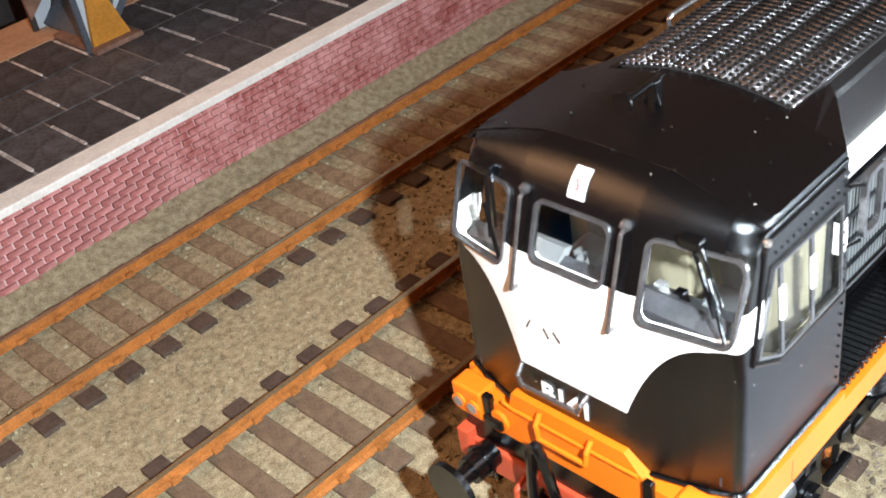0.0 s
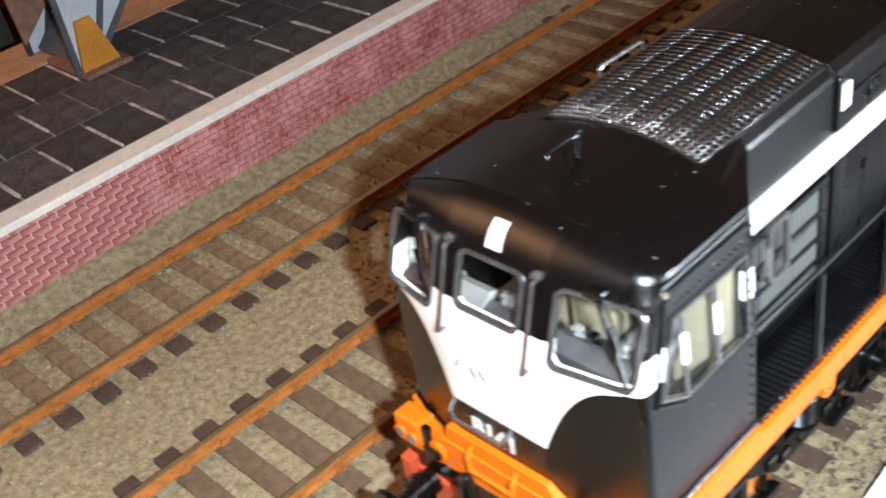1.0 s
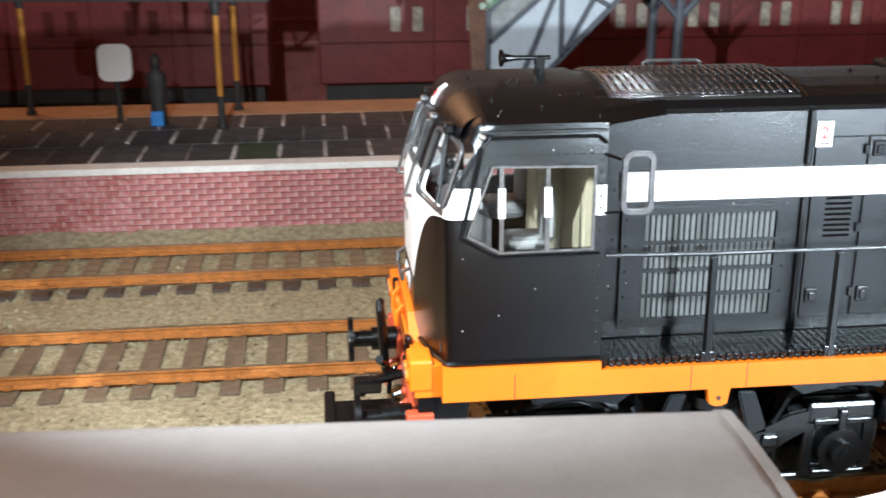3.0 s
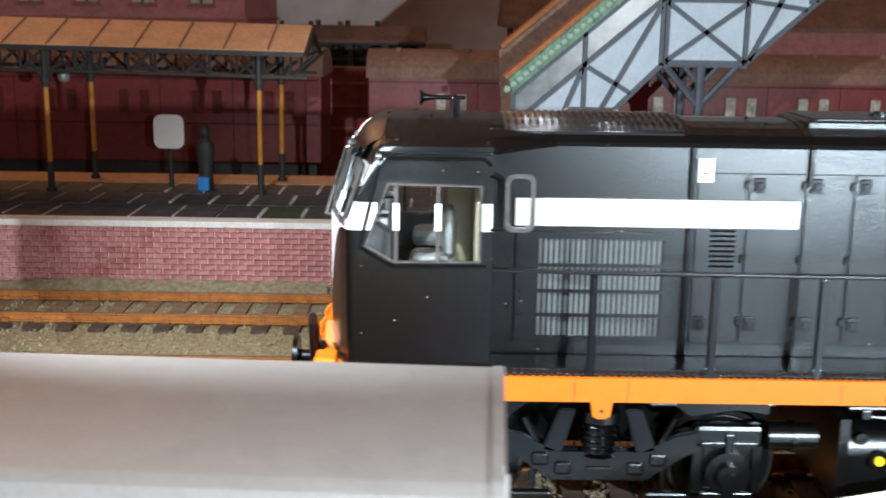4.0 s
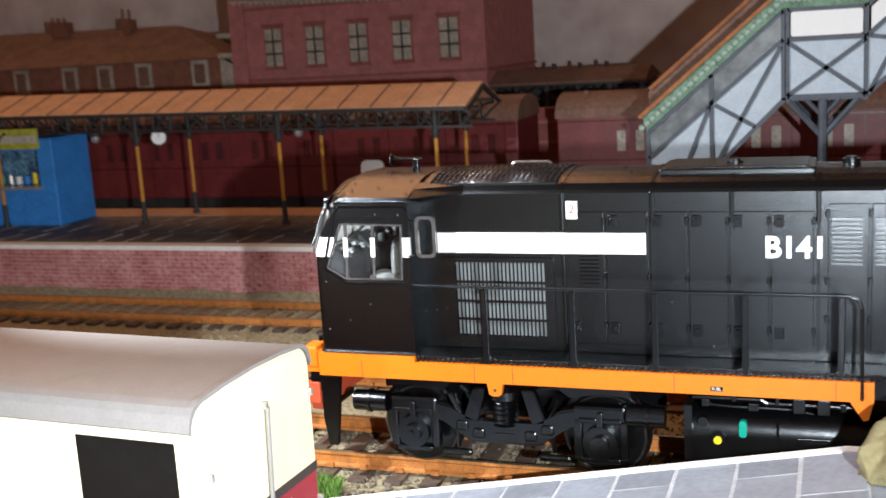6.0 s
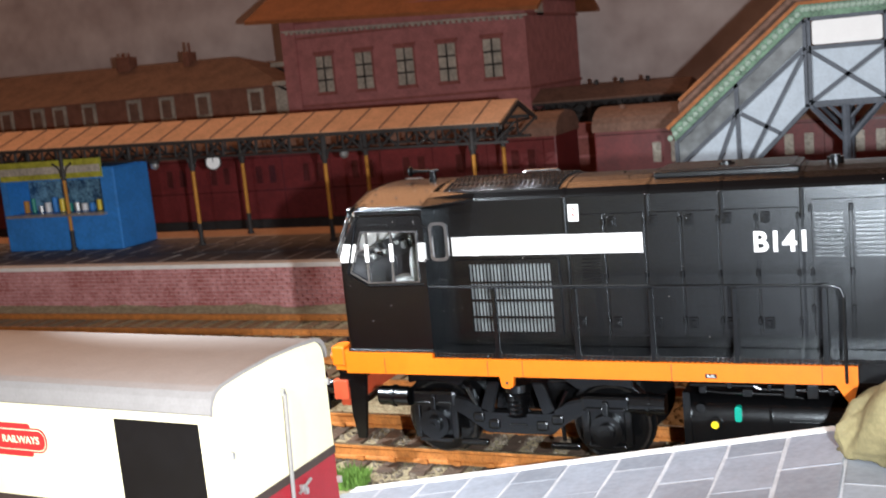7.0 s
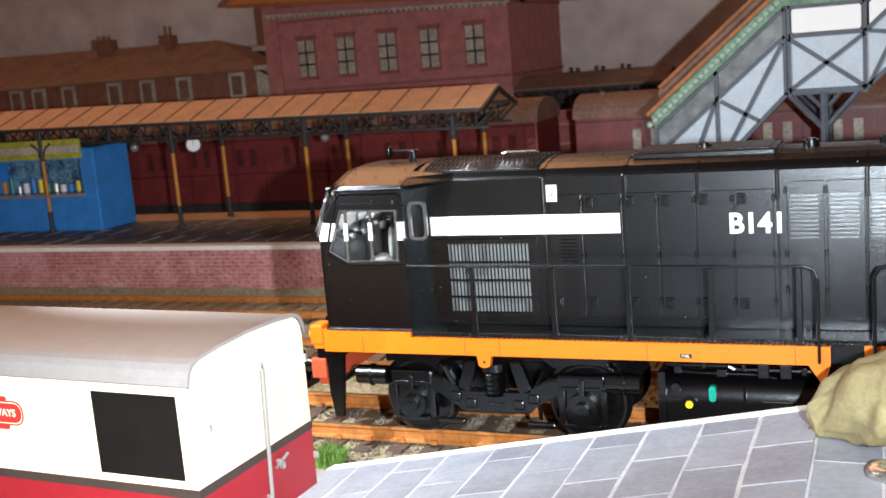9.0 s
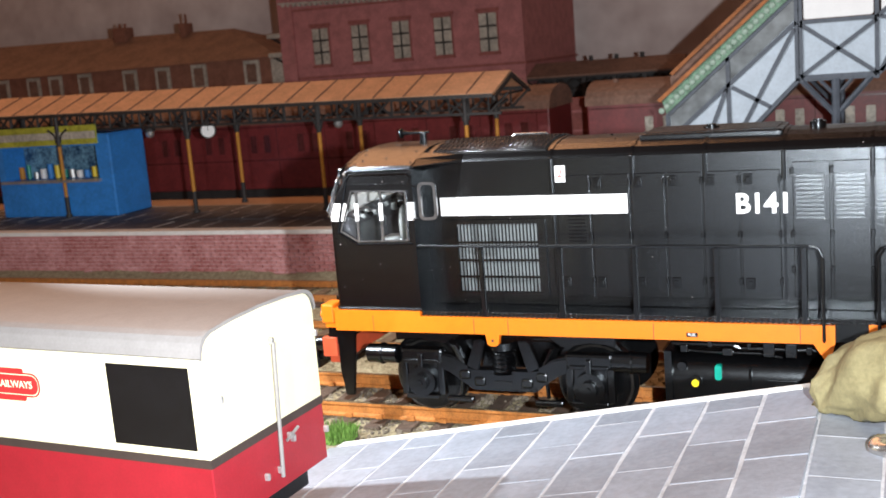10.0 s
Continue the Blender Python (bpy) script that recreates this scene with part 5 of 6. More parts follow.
# ---- figurine on the near platform ----
zf = ramp_z(203)
SPINE = [((193.9, 12.6, 17.0), 1.0, 1.5), ((194.2, 12.5, 17.4), 1.9, 2.5), ((194.9, 12.4, 17.9), 2.4, 3.1), ((196.2, 12.0, 19.1), 3.0, 4.2), ((198.0, 10.8, 20.5), 3.8, 5.0), ((200.4, 8.6, 22.0), 4.8, 5.5), ((203.4, 6.6, 23.4), 5.6, 6.0),
         ((206.8, 5.4, 24.6), 6.4, 6.6), ((211, 5, 25.5), 6.8, 7.6), ((216, 5, 25.6), 6.6, 8.0), ((221, 5, 24), 4.6, 6.0), ((223, 5, 23), 1.2, 2.0)]
SPINE = [((x + 1.6, y, z - 0.5), ry, rz) for (x, y, z), ry, rz in SPINE]
bm = bmesh.new()
rings = []
for (a0, ry0, rz0), (a1, ry1, rz1) in zip(SPINE, SPINE[1:]):
    for q in range(5):
        k = q / 5
        c = Vector(a0).lerp(Vector(a1), k)
        ry, rz = ry0 + (ry1 - ry0) * k, rz0 + (rz1 - rz0) * k
        ring = []
        for m in range(44):
            a = 2 * math.pi * m / 44
            p = Vector((c.x * 0.22, ry * math.cos(a) * 0.4, rz * math.sin(a) * 0.4))
            crease = abs(noise.noise(p * 1.1)) * 0.34 + abs(noise.noise(p * 2.7 + Vector((5, 1, 2)))) * 0.16
            fold = 1.1 - crease + 0.06 * math.sin(3 * a + c.x * 0.5)
            ring.append((c.x + 0.5 * math.sin(a * 2 + c.x), c.y + ry * fold * math.cos(a), max(c.z + rz * fold * math.sin(a), ramp_z(c.x) + 0.17)))
        rings.append(ring)
loft(bm, rings)
fig = solid("figurine", (205, 7, zf), bm, OLIVE, "olive painted crouching model figurine on the paved ramp", "figurine", smooth=True)
bs = bmesh.new()
loft(bs, [[(208.0 + 5.0 * w * math.cos(a), -2.4 + 2.6 * w * math.sin(a), zf + h + 0.25 * math.sin(3 * a)) for a in [2 * math.pi * i / 24 for i in range(24)]] for w, h in ((0.94, 0.1), (1.0, 0.5), (0.98, 1.1), (0.86, 1.7), (0.6, 1.9), (0.4, 1.6), (0.1, 1.5))])
solid("metal_disc", (208, -2.4, zf), bs, STEEL, "small crumpled bright metal disc beside the figurine", "disc", smooth=True)


# ---- grass tufts ----
def tuft(x, y, n, seed, h):
    rnd = random.Random(seed)
    bm = bmesh.new()
    for _ in range(n):
        a, r = rnd.random() * 6.28, rnd.random() ** 0.6 * 3.4
        p = Vector((x + r * math.cos(a), y + r * math.sin(a), 0))
        q = p + Vector((rnd.uniform(-1.4, 1.4), rnd.uniform(-1.4, 1.4), h * rnd.uniform(0.4, 1)))
        w = Vector((rnd.uniform(-1, 1), rnd.uniform(-1, 1), 0)).normalized() * 0.22
        vs = [bm.verts.new(c) for c in (p - w, p + w, (p + q) / 2 + w * 0.8 + Vector((0, 0, 0.3)), q)]
        bm.faces.new(vs)
    return bm


tg = part("grass", tuft(111.0, 25.5, 420, 5, 3.6), GREEN)
tagged(tg, "small bright green scatter-grass tuft at the ramp foot", "grass", kind="stuff")


# ---- station canopy ----
can = thing("platform_canopy", (0, 201, 17), "long brown boarded platform canopy on iron lattice beams and ochre posts", "canopy")
X0, X1 = -420, 88
ridge, eave, ye0, ye1, yr = 61.3, 55.2, 183.0, 219.0, 201.0
bm = bmesh.new()
prism(bm, [(ye0, eave), (yr, ridge), (ye1, eave), (ye1, eave - 0.9), (yr, ridge - 1.0), (ye0, eave - 0.9)], "x", X0, X1)
part("roof", bm, TIMBER, can, "orange-brown felted canopy roof")
sl = (ridge - eave) / (yr - ye0)
x = X0 + 4
while x < X1:
    bm = bmesh.new()
    prism(bm, [(ye0 - 0.1, eave - 0.1), (yr, ridge + 0.0), (yr, ridge + 0.35), (ye0 - 0.1, eave + 0.3)], "x", x - 0.13, x + 0.13)
    part("roof_batten", bm, ROOFBROWN, can)
    x += 11.0
part("gutter", B(X0, X1, ye0 - 0.7, ye0 + 0.3, eave - 1.4, eave - 0.2), IRON, can)
bm = bmesh.new()
prism(bm, [(ye0, eave - 1), (yr, ridge - 0.6), (ye1, eave - 1), (ye1, eave - 2.2), (yr, ridge - 2.2), (ye0, eave - 2.2)], "x", X1 - 0.2, X1 + 0.6)
part("gable_frame", bm, IRON, can, "dark iron end frame")
for y in (190.0, 212.0):
    bm = bmesh.new()
    box(bm, X0, X1, y - 0.5, y + 0.5, 54.2, 55.4)
    box(bm, X0, X1, y - 0.5, y + 0.5, 47.9, 48.7)
    x = X0
    k = 0
    while x < X1 - 1:
        rod(bm, (x, y, 48.4), (x + 6.9, y, 54.6) if k % 2 else (x - 6.9, y, 54.6), 0.42, 6)
        rod(bm, (x, y, 48.4), (x, y, 54.4), 0.38, 6)
        x += 6.9
        k += 1
    part("lattice_beam", bm, IRON, can, "dark iron lattice beam")
x = X1
while x > X0:
    bm = bmesh.new()
    rod(bm, (x, ye0 + 1, eave - 1.4), (x, yr, ridge - 1.8), 0.4, 6)
    rod(bm, (x, ye1 - 1, eave - 1.4), (x, yr, ridge - 1.8), 0.4, 6)
    rod(bm, (x, 190, 54), (x, 212, 54), 0.4, 6)
    part("rafter", bm, IRON, can)
    x -= 27.2
for y, xs in ((190.0, [75.5 - 54.7 * k for k in range(9)]), (212.0, [78 - 52.5 * k for k in range(9)])):
    for x in xs:
        if y < 200:
            y = 184.4 if -100 < x < -80 else 190.0
        bm = bmesh.new()
        rod(bm, (x, y, 24.5), (x, y, 44), 0.68, 10)
        po = part("post", bm, OCHRE, can, "ochre post with dark iron base and head")
        bm = bmesh.new()
        rod(bm, (x, y, 16.7), (x, y, 24.6), 0.85, 10)
        rod(bm, (x, y, 16.7), (x, y, 17.8), 1.3, 10)
        part("post_base", bm, IRON, po)
        bm = bmesh.new()
        rod(bm, (x, y, 43.8), (x, y, 55), 0.95, 10)
        rod(bm, (x, y, 45.2), (x, y, 46.4), 1.4, 10)
        for d in (-1, 1):
            pts = [(x + d * 0.8, y, 46), (x + d * 2.0, y, 48.6), (x + d * 4.6, y, 50.2)]
            tube_path(bm, pts, 0.5, 6)
        part("post_head", bm, IRON, po)

# the roof and its beams climb a little towards the far end
for o in can.children:
    if o.name.split(".")[0] in ("roof", "roof_batten", "gutter", "gable_frame", "lattice_beam", "rafter"):
        o.data.transform(Matrix(((1, 0, 0, 0), (0, 1, 0, 0), (-0.013, 0, 1, 0), (0, 0, 0, 1))))

ck = thing("station_clock", (-30, 198, 46), "round white-faced platform clock hanging from the canopy", "clock")
part("case", rod(bmesh.new(), (-30.5, 198.6, 46), (-29.6, 197.0, 46), 2.9, 24), IRON, ck)
f = part("face", rod(bmesh.new(), (-29.6, 197.0, 46), (-29.5, 196.85, 46), 2.45, 24), WHITE, ck, "white clock face")
part("clock_pointer", rod(bmesh.new(), (-29.45, 196.7, 46), (-29.45, 196.7, 47.8), 0.14, 5), IRON, ck)
part("bracket", rod(bmesh.new(), (-30, 198, 48.6), (-30, 198, 55), 0.6, 8), IRON, ck)
for x in (20.5, -62):
    la = thing("hanging_lamp", (x, 205, 45), "small dark globe lamp hanging under the canopy", "lamp", "canopy lamps")
    part("globe", ball(bmesh.new(), (x, 205, 45.5), 1.7, 12, 8), SHOEGREY, la)
    part("shade", rod(bmesh.new(), (x, 205, 46.4), (x, 205, 47.4), 2.3, 14), IRON, la)
    part("stem", rod(bmesh.new(), (x, 205, 47.2), (x, 205, 55.5), 0.4, 6), IRON, la)

# ---- kiosk ----
ki = thing("platform_kiosk", (-95, 195, 17), "bright blue platform kiosk with glazed hatch and yellow sign", "kiosk")
kb = cut(B(-122, -66, 185.5, 206, 16.7, 47.5, bevel=0.6), [B(-118.5, -72.5, 180, 198, 31.0, 43.8)])
part("body", kb, BLUE, ki, "blue painted kiosk walls")
part("counter", B(-119.5, -71.5, 183.6, 187, 30.1, 31.1), SHOEGREY, ki, "pale counter ledge")
part("shelf_back", B(-118, -73, 196.5, 197.8, 31.2, 43.6), KIOSKIN, ki, "crowded shelves behind the hatch")
rnd = random.Random(12)
for i in range(12):
    x = -116 + i * 3.6
    h = rnd.uniform(2.5, 7)
    bm = bmesh.new()
    rod(bm, (x, 192, 31.1), (x, 192, 31.1 + h), rnd.uniform(0.7, 1.3), 10)
    part("bottle", bm, [YELLOW, TEAL, SHOEGREY, WHITE, BLUE][i % 5] if i else OCHRE, ki)
part("sign", B(-120, -71, 184.4, 185.4, 44.4, 51.5), SIGNYELLOW, ki, "faded yellow-green fascia sign")
part("sign_band", B(-120, -71, 184.2, 184.5, 46.5, 49.2), WINPALE, ki)
part("roof", B(-121.8, -66.2, 185.7, 205.8, 47.4, 47.9, bevel=0.2), BLUE, ki)

# ---- small things on the far platform ----
si = thing("platform_sign", (50, 199, 17), "white rounded notice board on a thin post", "sign")
part("post", rod(bmesh.new(), (50, 199, 16.6), (50, 199, 32), 0.7, 8), IRON, si)
part("board", prism(bmesh.new(), rounded(46.0, 54.0, 27.4, 36.4, 2.0), "y", 197.6, 198.5), WHITE, si, "plain white board")
fg = bmesh.new()
loft(fg, [[(59.6 + a * math.cos(2 * math.pi * q / 16), 197.5 + b * math.sin(2 * math.pi * q / 16), z) for q in range(16)] for z, a, b in
          ((16.75, 2.2, 1.6), (18.5, 2.0, 1.5), (22.0, 1.9, 1.5), (25.5, 2.3, 1.5), (28.6, 2.5, 1.5), (29.8, 1.7, 1.2), (30.2, 0.8, 0.8), (30.6, 1.2, 1.2), (32.2, 1.4, 1.4), (33.6, 0.9, 0.9), (34.0, 0.2, 0.2))])
solid("waiting_figurine", (59.6, 197.5, 16.75), fg, IRON, "small dark model figurine standing on the platform", "figurine", smooth=True)
bg = bmesh.new()
box(bg, 58.0, 61.2, 193.4, 195.4, 16.75, 20.4, bevel=0.5)
solid("travel_bag", (59.6, 194.4, 16.75), bg, BLUE, "bright blue travel bag on the platform paving", "bag")

# ---- footbridge ----
SCALLOP = mesh_of("scallop", ball(bmesh.new(), (0, 0, 0), 0.95, 10, 6, (1, 0.5, 1)), PALEMOSS)
fb = thing("covered_footbridge", (170, 212, 17), "pale blue-grey covered footbridge with cross-braced panels and brown roof", "footbridge")


def strip(p, q, w, y0, y1):
    """A straight batten between two points of the bridge side."""
    a, b = Vector((p[0], 0, p[1])), Vector((q[0], 0, q[1]))
    n = Vector(((b - a).z, 0, -(b - a).x)).normalized() * w
    return prism(bmesh.new(), [(v.x, v.z) for v in (a + n, b + n, b - n, a - n)], "y", y0, y1)


RISE = 0.9         # slope of the upper flight
for y in (192.0, 214.0):
    # the stair interior's shade is put into darker far-side battens
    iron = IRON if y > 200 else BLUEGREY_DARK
    sd = part("stair_side", prism(bmesh.new(), [(143.8, 16.7), (179.2, 52.3), (179.2, 75.2), (178.0, 76.4), (140.5, 44.2), (140.5, 16.7)], "y", y - 0.35, y + 0.35), BRIDGEGREY, fb, "pale panelled stair side")
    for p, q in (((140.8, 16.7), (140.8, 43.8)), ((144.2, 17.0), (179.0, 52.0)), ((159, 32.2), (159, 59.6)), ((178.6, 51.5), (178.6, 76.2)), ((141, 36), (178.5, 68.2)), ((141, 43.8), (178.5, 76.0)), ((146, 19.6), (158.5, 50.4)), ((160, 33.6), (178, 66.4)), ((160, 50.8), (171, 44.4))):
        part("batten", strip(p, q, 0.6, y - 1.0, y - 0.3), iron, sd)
    part("stair_glazing", prism(bmesh.new(), [(141.5, 37.2), (178.0, 68.8), (178.0, 75.6), (141.5, 43.6)], "y", y - 0.5, y - 0.36), SMOKED, fb, "smoky grey stair glazing")
    part("fascia", prism(bmesh.new(), [(140.6, 44.0), (178.6, 76.6), (200.0, 76.6), (240, 76.6 + 40 * RISE), (240, 80.4 + 40 * RISE), (199.0, 80.4), (177.2, 80.4), (139.4, 48.1)], "y", y - 1.6, y - 0.6), MOSS, fb, "mossy green scalloped fascia")
    for i in range(26):
        shared("scallop", SCALLOP, fb, (139.2 + 39.3 * i / 25, y - 1.7, 45.0 + 34.0 * i / 25))
    for i in range(14):
        shared("scallop", SCALLOP, fb, (179.8 + 1.5 * i, y - 1.7, 79.0))
    x0, x1 = 179.6, 200.0
    bay = part("bay_panel", B(x0, x1, y - 0.3, y + 0.3, 52.3, 67.8), BRIDGEGREY, fb, "pale blue-grey panel with a diagonal cross")
    for p, q in (((x0, 52.6), (x1, 67.4)), ((x0, 67.4), (x1, 52.6)), ((x0, 52.4), (x1, 52.4)), ((x0, 68.0), (x1, 68.0)), ((x0, 51), (x0, 78)), ((x1, 51), (x1, 78)), ((x0, 76.2), (x1, 76.2))):
        part("batten", strip(p, q, 0.6, y - 1.0, y - 0.2), BLUEGREY_DARK, bay)
    part("window_panel", prism(bmesh.new(), rounded(x0 + 0.9, x1 - 0.9, 68.8, 75.5, 0.7), "y", y - 0.25, y + 0.25), GLAREPANEL, bay, "window panel painted white for its glare")
    up = part("upper_flight_side", prism(bmesh.new(), [(200.2, 52.3), (240, 52.3 + 39.8 * RISE), (240, 68 + 39.8 * RISE), (200.2, 68)], "y", y - 0.3, y + 0.3), BRIDGEGREY, fb, "pale panelled side of the upper flight")
    for p, q in (((200.2, 52.3), (240, 52.3 + 39.8 * RISE)), ((200.2, 68), (240, 68 + 39.8 * RISE)), ((200.2, 76.2), (240, 76.2 + 39.8 * RISE)), ((201, 53), (214, 79.6)), ((216, 67.4), (216, 90)), ((217, 68), (230, 94)), ((201, 68), (215, 66))):
        part("batten", strip(p, q, 0.6, y - 1.0, y - 0.2), BLUEGREY_DARK, up)
    part("window_panel", prism(bmesh.new(), [(201.2, 69.8), (215, 69.8 + 13.8 * RISE), (215, 75.6 + 13.8 * RISE), (201.2, 75.6)], "y", y - 0.25, y + 0.25), GLAREPANEL, up, "window panel painted white for its glare")
    bm = bmesh.new()
    rod(bm, (189.0, y, 16.6), (189.0, y, 51.5), 1.3, 8)
    for d in (-1, 1):
        rod(bm, (189.0, y, 41), (189.0 + d * 9.4, y, 51.6), 0.9, 6)
        rod(bm, (189.0, y, 46.5), (189.0 + d * 4.6, y, 51.6), 0.6, 6)
    box(bm, 186.4, 191.6, y - 2, y + 2, 16.6, 18.0)
    part("leg", bm, BLUEGREY_DARK, fb, "blue-grey support leg with curved braces")
for y0, y1, dz in ((189.2, 196.6, 0.0), (210.0, 218.5, 7.0)):
    bm = bmesh.new()
    prism(bm, [(139.0, 47.6 + dz), (177.4, 80.2 + dz), (199.2, 80.2 + dz), (240, 80.2 + dz + 40.8 * RISE), (240, 81.2 + dz + 40.8 * RISE), (198.8, 81.1 + dz), (177.0, 81.1 + dz), (138.2, 48.4 + dz)], "y", y0, y1)
    part("roof_strip", bm, ROOFORANGE, fb, "orange-brown felted roof strip")
# added sheet: its dark brown paints the far wall's shadowed inner face
part("far_lining", prism(bmesh.new(), [(140, 20), (180, 55), (200, 55), (240, 55 + 40 * RISE), (240, 87 + 40 * RISE), (199, 87), (176.5, 87), (138, 54)], "y", 211.5, 212.3), ROOFBROWN, fb, "dark brown sheet for the far wall's shaded inside")
part("deck", B(179.6, 200, 191.5, 214.5, 51.2, 52.4), BLUEGREY_DARK, fb)
part("stair_flight", prism(bmesh.new(), [(143.4, 16.7), (179.4, 51.6), (179.4, 52.8), (142.9, 17.7)], "y", 192.4, 213.6), BLUEGREY_DARK, fb)
part("upper_flight", prism(bmesh.new(), [(200, 51.2), (240, 51.2 + 40 * RISE), (240, 52.4 + 40 * RISE), (200, 52.4)], "y", 192.4, 213.6), BLUEGREY_DARK, fb)
bm = bmesh.new()
box(bm, 140.8, 151.5, 188.4, 206, 16.6, 17.7, bevel=0.2)
part("foot_plinth", bm, ROOFBROWN, fb, "brown base block")
part("stair_foot", prism(bmesh.new(), [(141.5, 17.7), (150.0, 17.7), (146.8, 28), (143.2, 28)], "y", 190.6, 191.6), OCHRE, fb, "ochre painted stair foot")

# ---- coaches behind the platform ----
def coach(x0, x1, y0, label, panels, first=13):
    c = thing("passenger_coach", ((x0 + x1) / 2, y0 + 15, 3.5), label, "coach", "coaches behind the platform")
    part("body", B(x0, x1, y0, y0 + 30, 16.5, 44.2, bevel=0.5), COACHRED, c, "maroon coach side")
    bm = bmesh.new()
    out = [(y0 - 0.6, 43.6)] + [(y0 + 15 - 15.6 * math.cos(math.pi * i / 12), 43.9 + 8.2 * math.sin(math.pi * i / 12) ** 0.8) for i in range(13)] + [(y0 + 30.6, 43.6)]
    prism(bm, out, "x", x0 - 0.5, x1 + 0.5)
    part("roof", bm, ROOFBROWN, c, "brown curved coach roof")
    part("underframe", B(x0 + 2, x1 - 2, y0 + 4, y0 + 26, 4.0, 16.6), IRON, c, "black underframe and bogies")
    x = x0 + first
    while x + 12 < x1 - 4:
        for dx in (0.0, 6.5):
            w = part("window", B(x + dx, x + dx + 3.3, y0 - 0.25, y0 + 0.2, 31.6, 39.2, bevel=0.1), panels, c, "tall narrow coach window")
            part("window_frame", ring_frame(bmesh.new(), rounded(x + dx - 0.35, x + dx + 3.65, 31.2, 39.6, 0.5), rounded(x + dx + 0.15, x + dx + 3.15, 31.8, 39.0, 0.4), "y", y0 - 0.1, y0 - 0.4), COACHRED, w)
        part("door_line", B(x + 12.9, x + 13.2, y0 - 0.12, y0 + 0.1, 18, 43), COACHRED2, c)
        x += 22.6
    for z in (28.4, 42.2):
        part("waist_beading", B(x0 + 0.5, x1 - 0.5, y0 - 0.2, y0 + 0.1, z, z + 0.5), COACHRED2, c)
    for q in range(int((x1 - x0) / 22)):
        part("roof_vent", rod(bmesh.new(), (x0 + 9 + q * 22, y0 + 9, 50.4), (x0 + 9 + q * 22, y0 + 9, 52.6), 1.1, 10), ROOFBROWN, c)
    for q in range(int((x1 - x0) / 24)):
        xx = x0 + 14 + q * 24
        bm = bmesh.new()
        rod(bm, (xx, y0 + 5, 9), (xx, y0 + 7, 9), 5.6, 18)
        part("wheel", bm, IRON, c)
    return c


coach(-410, -176, 250, "dark maroon coach in shadow behind the canopy", COACHRED2)
coach(-172, 85, 250, "maroon passenger coach standing behind the platform", COACHRED2)
coach(99.5, 330, 250, "maroon passenger coach with pale windows", COACHPANE, 21.1)
track(265, -420, 420, 3.0, "dark track behind the platform", (500, 501))

# ---- backscene buildings ----
st = thing("station_building", (-20, 390, 0), "large plum-red brick station building with orange hipped roof", "building")
part("wall", B(-81, 45, 346, 432, -0.5, 104), PURPLEBRICK, st, "plum brick walls")
for x in (24.0, 1.2, -20.6, -42.8, -64.6):
    w = part("window", B(x - 0.6, x + 9.2, 345.4, 346.2, 64.6, 83.4), BRICKRED, st, "tall pale sash window")
    part("pane", B(x, x + 8.6, 344.9, 345.6, 65.4, 82.8), WINPALE, w)
    for z in (71.2, 77.0):
        part("glazing_bar", B(x, x + 8.6, 344.7, 345.0, z - 0.45, z + 0.45), IRON, w)
    part("glazing_bar", B(x + 3.9, x + 4.7, 344.7, 345.0, 65.4, 82.8), IRON, w)
    part("sill", B(x - 1, x + 9.6, 344.2, 346, 63.7, 64.8), BRICKRED, w)
for z in (58.5, 92, 99.5):
    part("string_course", B(-82, 46, 344.9, 432, z, z + 1.2), BRICKRED, st)
part("cornice", B(-82.5, 46.5, 344.2, 346, 99.6, 100.4), WINPALE, st, "pale dentil cornice")
for i in range(42):
    part("dentil", B(-80 + i * 3, -78.6 + i * 3, 344.0, 346, 98.4, 99.5), WINPALE, st)
for x in (24.0, 1.2, -20.6, -42.8, -64.6):
    part("window_arch", B(x - 1.4, x + 10.0, 344.6, 346, 83.6, 85.2, bevel=0.2), BRICKRED, st)
part("corner_pier", B(-83, -75, 344.6, 352, -0.5, 102), PURPLEBRICK, st)
bm = bmesh.new()
prism(bm, [(335, 106), (389, 131), (443, 106), (443, 104.2), (389, 128.5), (335, 104.2)], "x", -97, 55)
part("roof", bm, ROOFORANGE, st, "orange-brown pitched roof")
bm = bmesh.new()
prism(bm, [(346, 104), (389, 126), (432, 104)], "x", 43, 45)
part("gable", bm, PURPLEBRICK, st)
part("gable_plaque", B(44.8, 46, 362, 372, 92, 98), WINPALE, st)
for z in (70.5, 80.0):
    part("wall_bracket", B(-92, -83, 346, 350, z, z + 2.4, bevel=0.5), WINPALE, st)
    part("bracket_stay", rod(bmesh.new(), (-83, 348, z - 3.5), (-90, 348, z + 0.4), 0.7, 6), IRON, st)

# the eaves sink a little towards one end, as the backscene draws them
for o in st.children:
    if o.name.split(".")[0] in ("roof", "cornice", "dentil"):
        k = 0.055 if o.name.startswith("roof") else 0.035
        o.data.transform(Matrix(((1, 0, 0, 0), (0, 1, 0, 0), (-k, 0, 1, -0.0035 - k * 0.06), (0, 0, 0, 1))))

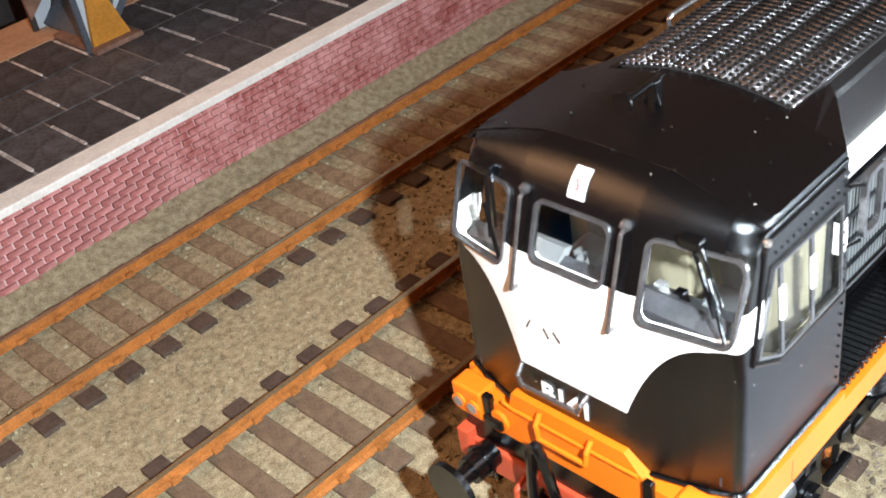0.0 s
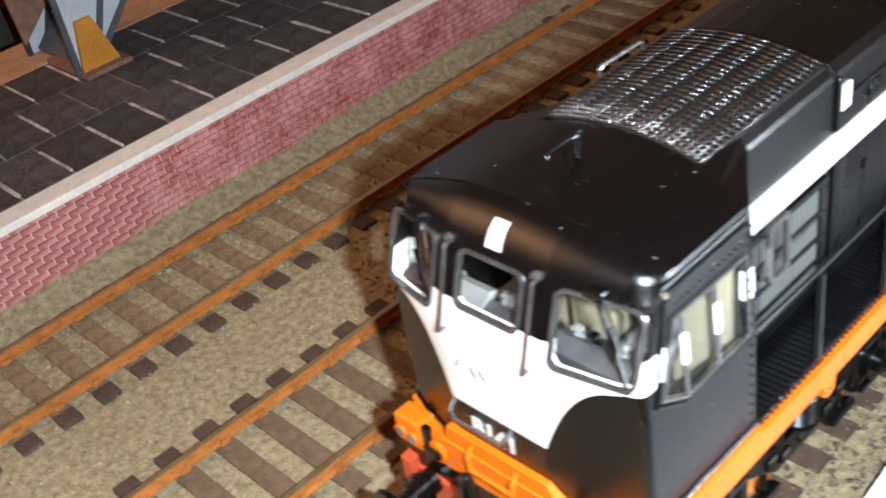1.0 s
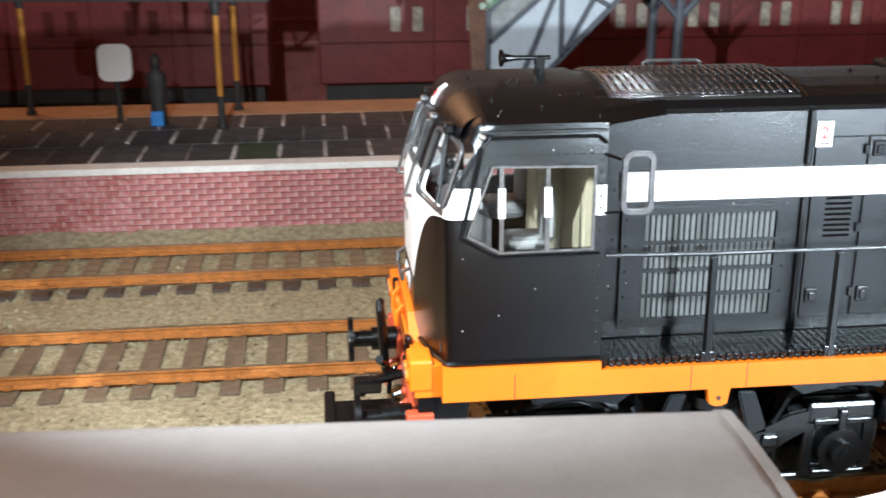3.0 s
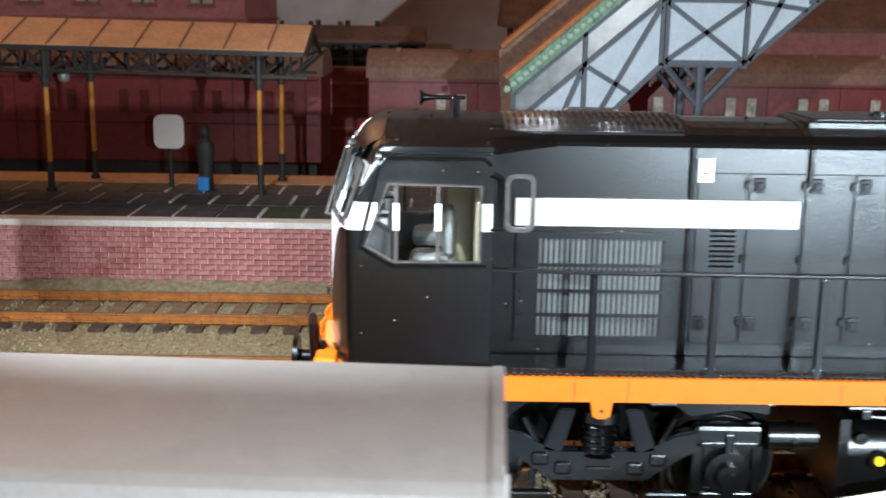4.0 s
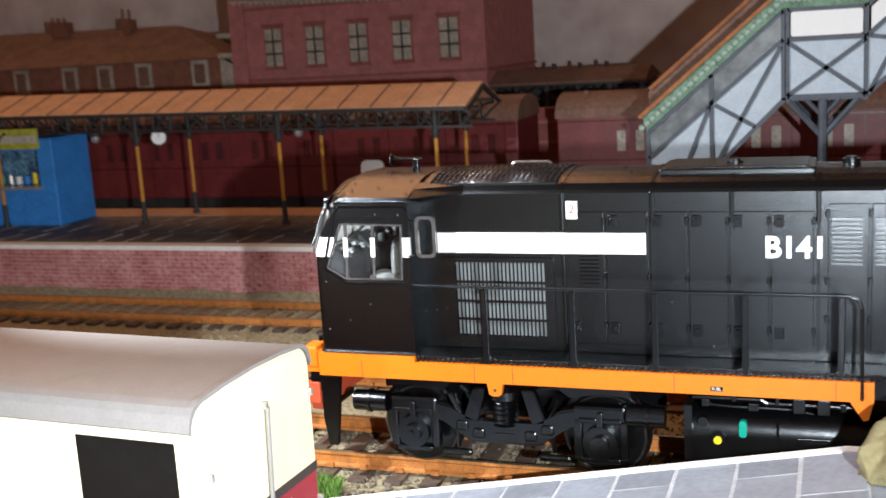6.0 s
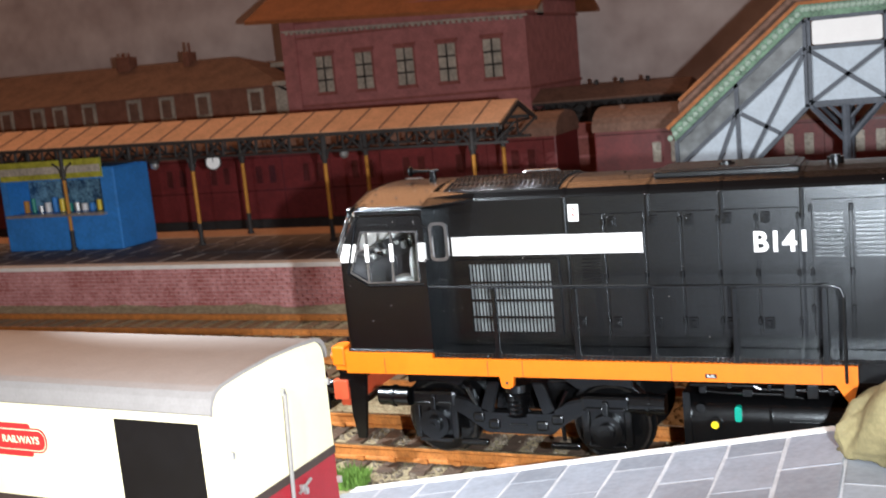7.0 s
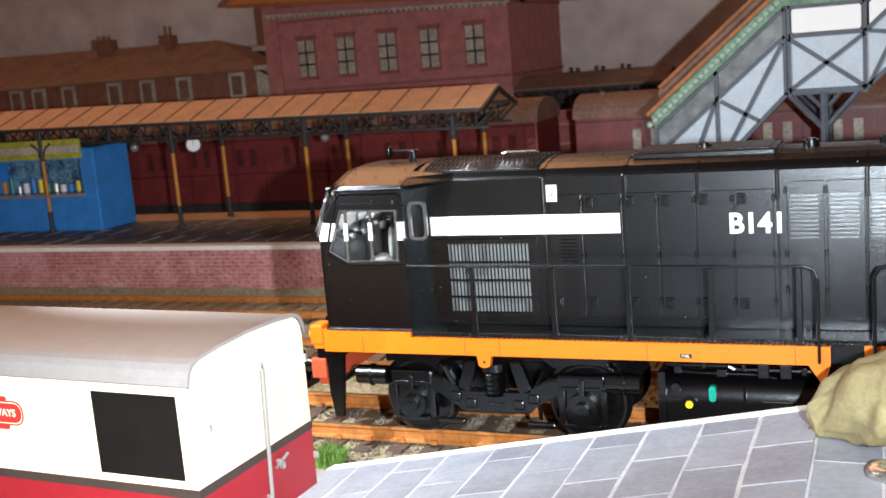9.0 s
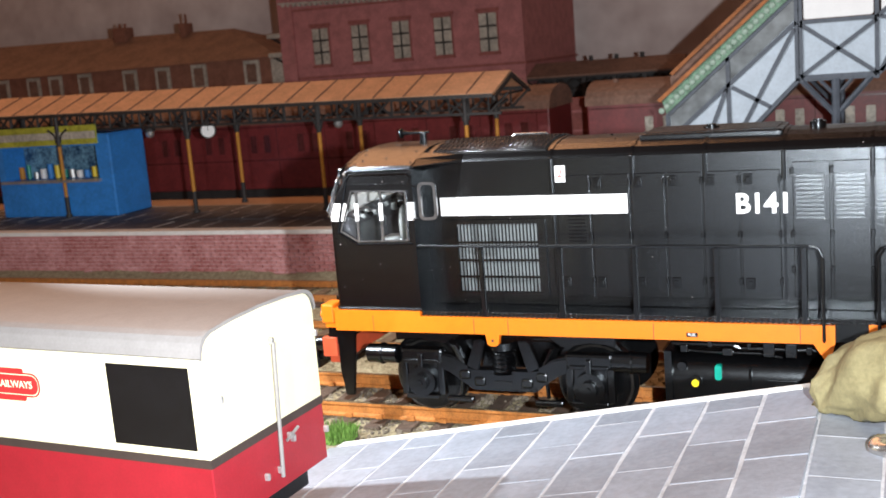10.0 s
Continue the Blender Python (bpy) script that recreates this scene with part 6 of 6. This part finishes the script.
ho = thing("terrace_house", (-180, 380, 0), "long low brown brick terrace with slate roof and pale windows", "building")
part("wall", B(-430, -83, 350, 410, -0.5, 71.6), BROWNBRICK, ho, "dark brown brick wall")
bm = bmesh.new()
v = [bm.verts.new(p) for p in ((-440, 346, 70.2), (-86, 346, 71.4), (-86, 414, 71.4), (-440, 414, 70.2), (-410, 380, 91.5), (-132, 380, 88.0))]
for f in ((0, 1, 5, 4), (1, 2, 5), (2, 3, 4, 5), (3, 0, 4), (0, 1, 2, 3)):
    bm.faces.new([v[i] for i in f])
part("roof", bm, ROOFBROWN, ho, "brown slate hipped roof")
for x in (-109.4, -142.1, -165.5, -187.2, -218.2, -239.1, -255.0, -278):
    w = part("window", B(x, x + 9.4, 349.2, 350.4, 57.6, 70.2), WINPALE, ho, "pale framed window")
    part("pane", B(x + 1.8, x + 7.6, 348.9, 349.4, 59, 68.4), ROOFBROWN, w)
for x, h, w in ((-212, 94.4, 9), (-166, 93.5, 4)):
    ch = part("chimney", B(x, x + w, 376, 384, 84, h, bevel=0.3), BROWNBRICK, ho, "brick chimney stack")
    for dx in (2.4, 6.4)[:w // 4]:
        part("chimney_pot", rod(bmesh.new(), (x + dx, 380, h), (x + dx, 380, h + (2.2 if w > 4 else 5)), 0.8, 8), BROWNBRICK, ch)
part("side_block", B(-92, -84, 348, 380, -0.5, 70), WINPALE, ho)

gs = thing("goods_canopy", (75, 360, 0), "long low goods platform canopy with rusty brown roof on dark iron", "canopy")
part("wall", B(30, 114, 366, 392, -0.5, 51), IRON, gs, "dark back wall")
bm = bmesh.new()
prism(bm, [(346, 51.2), (346, 52.0), (362, 57.6), (390, 52.0), (390, 51.2)], "x", 28, 116)
part("roof", bm, ROOFBROWN, gs, "rusty brown roof")
for x in (72, 84, 96):
    part("roof_vent", rod(bmesh.new(), (x, 362, 57), (x, 362, 59.6), 1, 8), IRON, gs)
bm = bmesh.new()
box(bm, 28, 116, 347.5, 348.3, 50.2, 51.2)
box(bm, 28, 116, 347.5, 348.3, 44.4, 45.2)
for k in range(11):
    for d in (0, 8):
        rod(bm, (28 + k * 8 + d, 348, 44.8), (36 + k * 8 - d, 348, 50.6), 0.45, 6)
part("lattice_beam", bm, IRON, gs, "dark iron lattice beam")
for k in range(7):
    part("shed_post", B(29 + k * 14, 31 + k * 14, 347, 349, -0.5, 51), IRON, gs)
gw = thing("gap_wall", (92, 300, 0), "narrow red brick wall seen between two coaches", "wall")
part("brickwork", B(78, 106, 300, 306, -0.5, 44), BRICKRED, gw)
for z in (22, 30, 38):
    part("ledge", B(78, 106, 299.4, 300.2, z, z + 1), PURPLEBRICK, gw)

rw = thing("low_red_building", (240, 350, 0), "low dark red brick building with pale windows", "building")
part("wall", B(150, 420, 340, 380, -0.5, 58), PURPLEBRICK, rw)
bm = bmesh.new()
prism(bm, [(336, 58), (336, 59.5), (360, 72), (384, 59.5), (384, 58)], "x", 146, 424)
part("roof", bm, ROOFBROWN, rw)
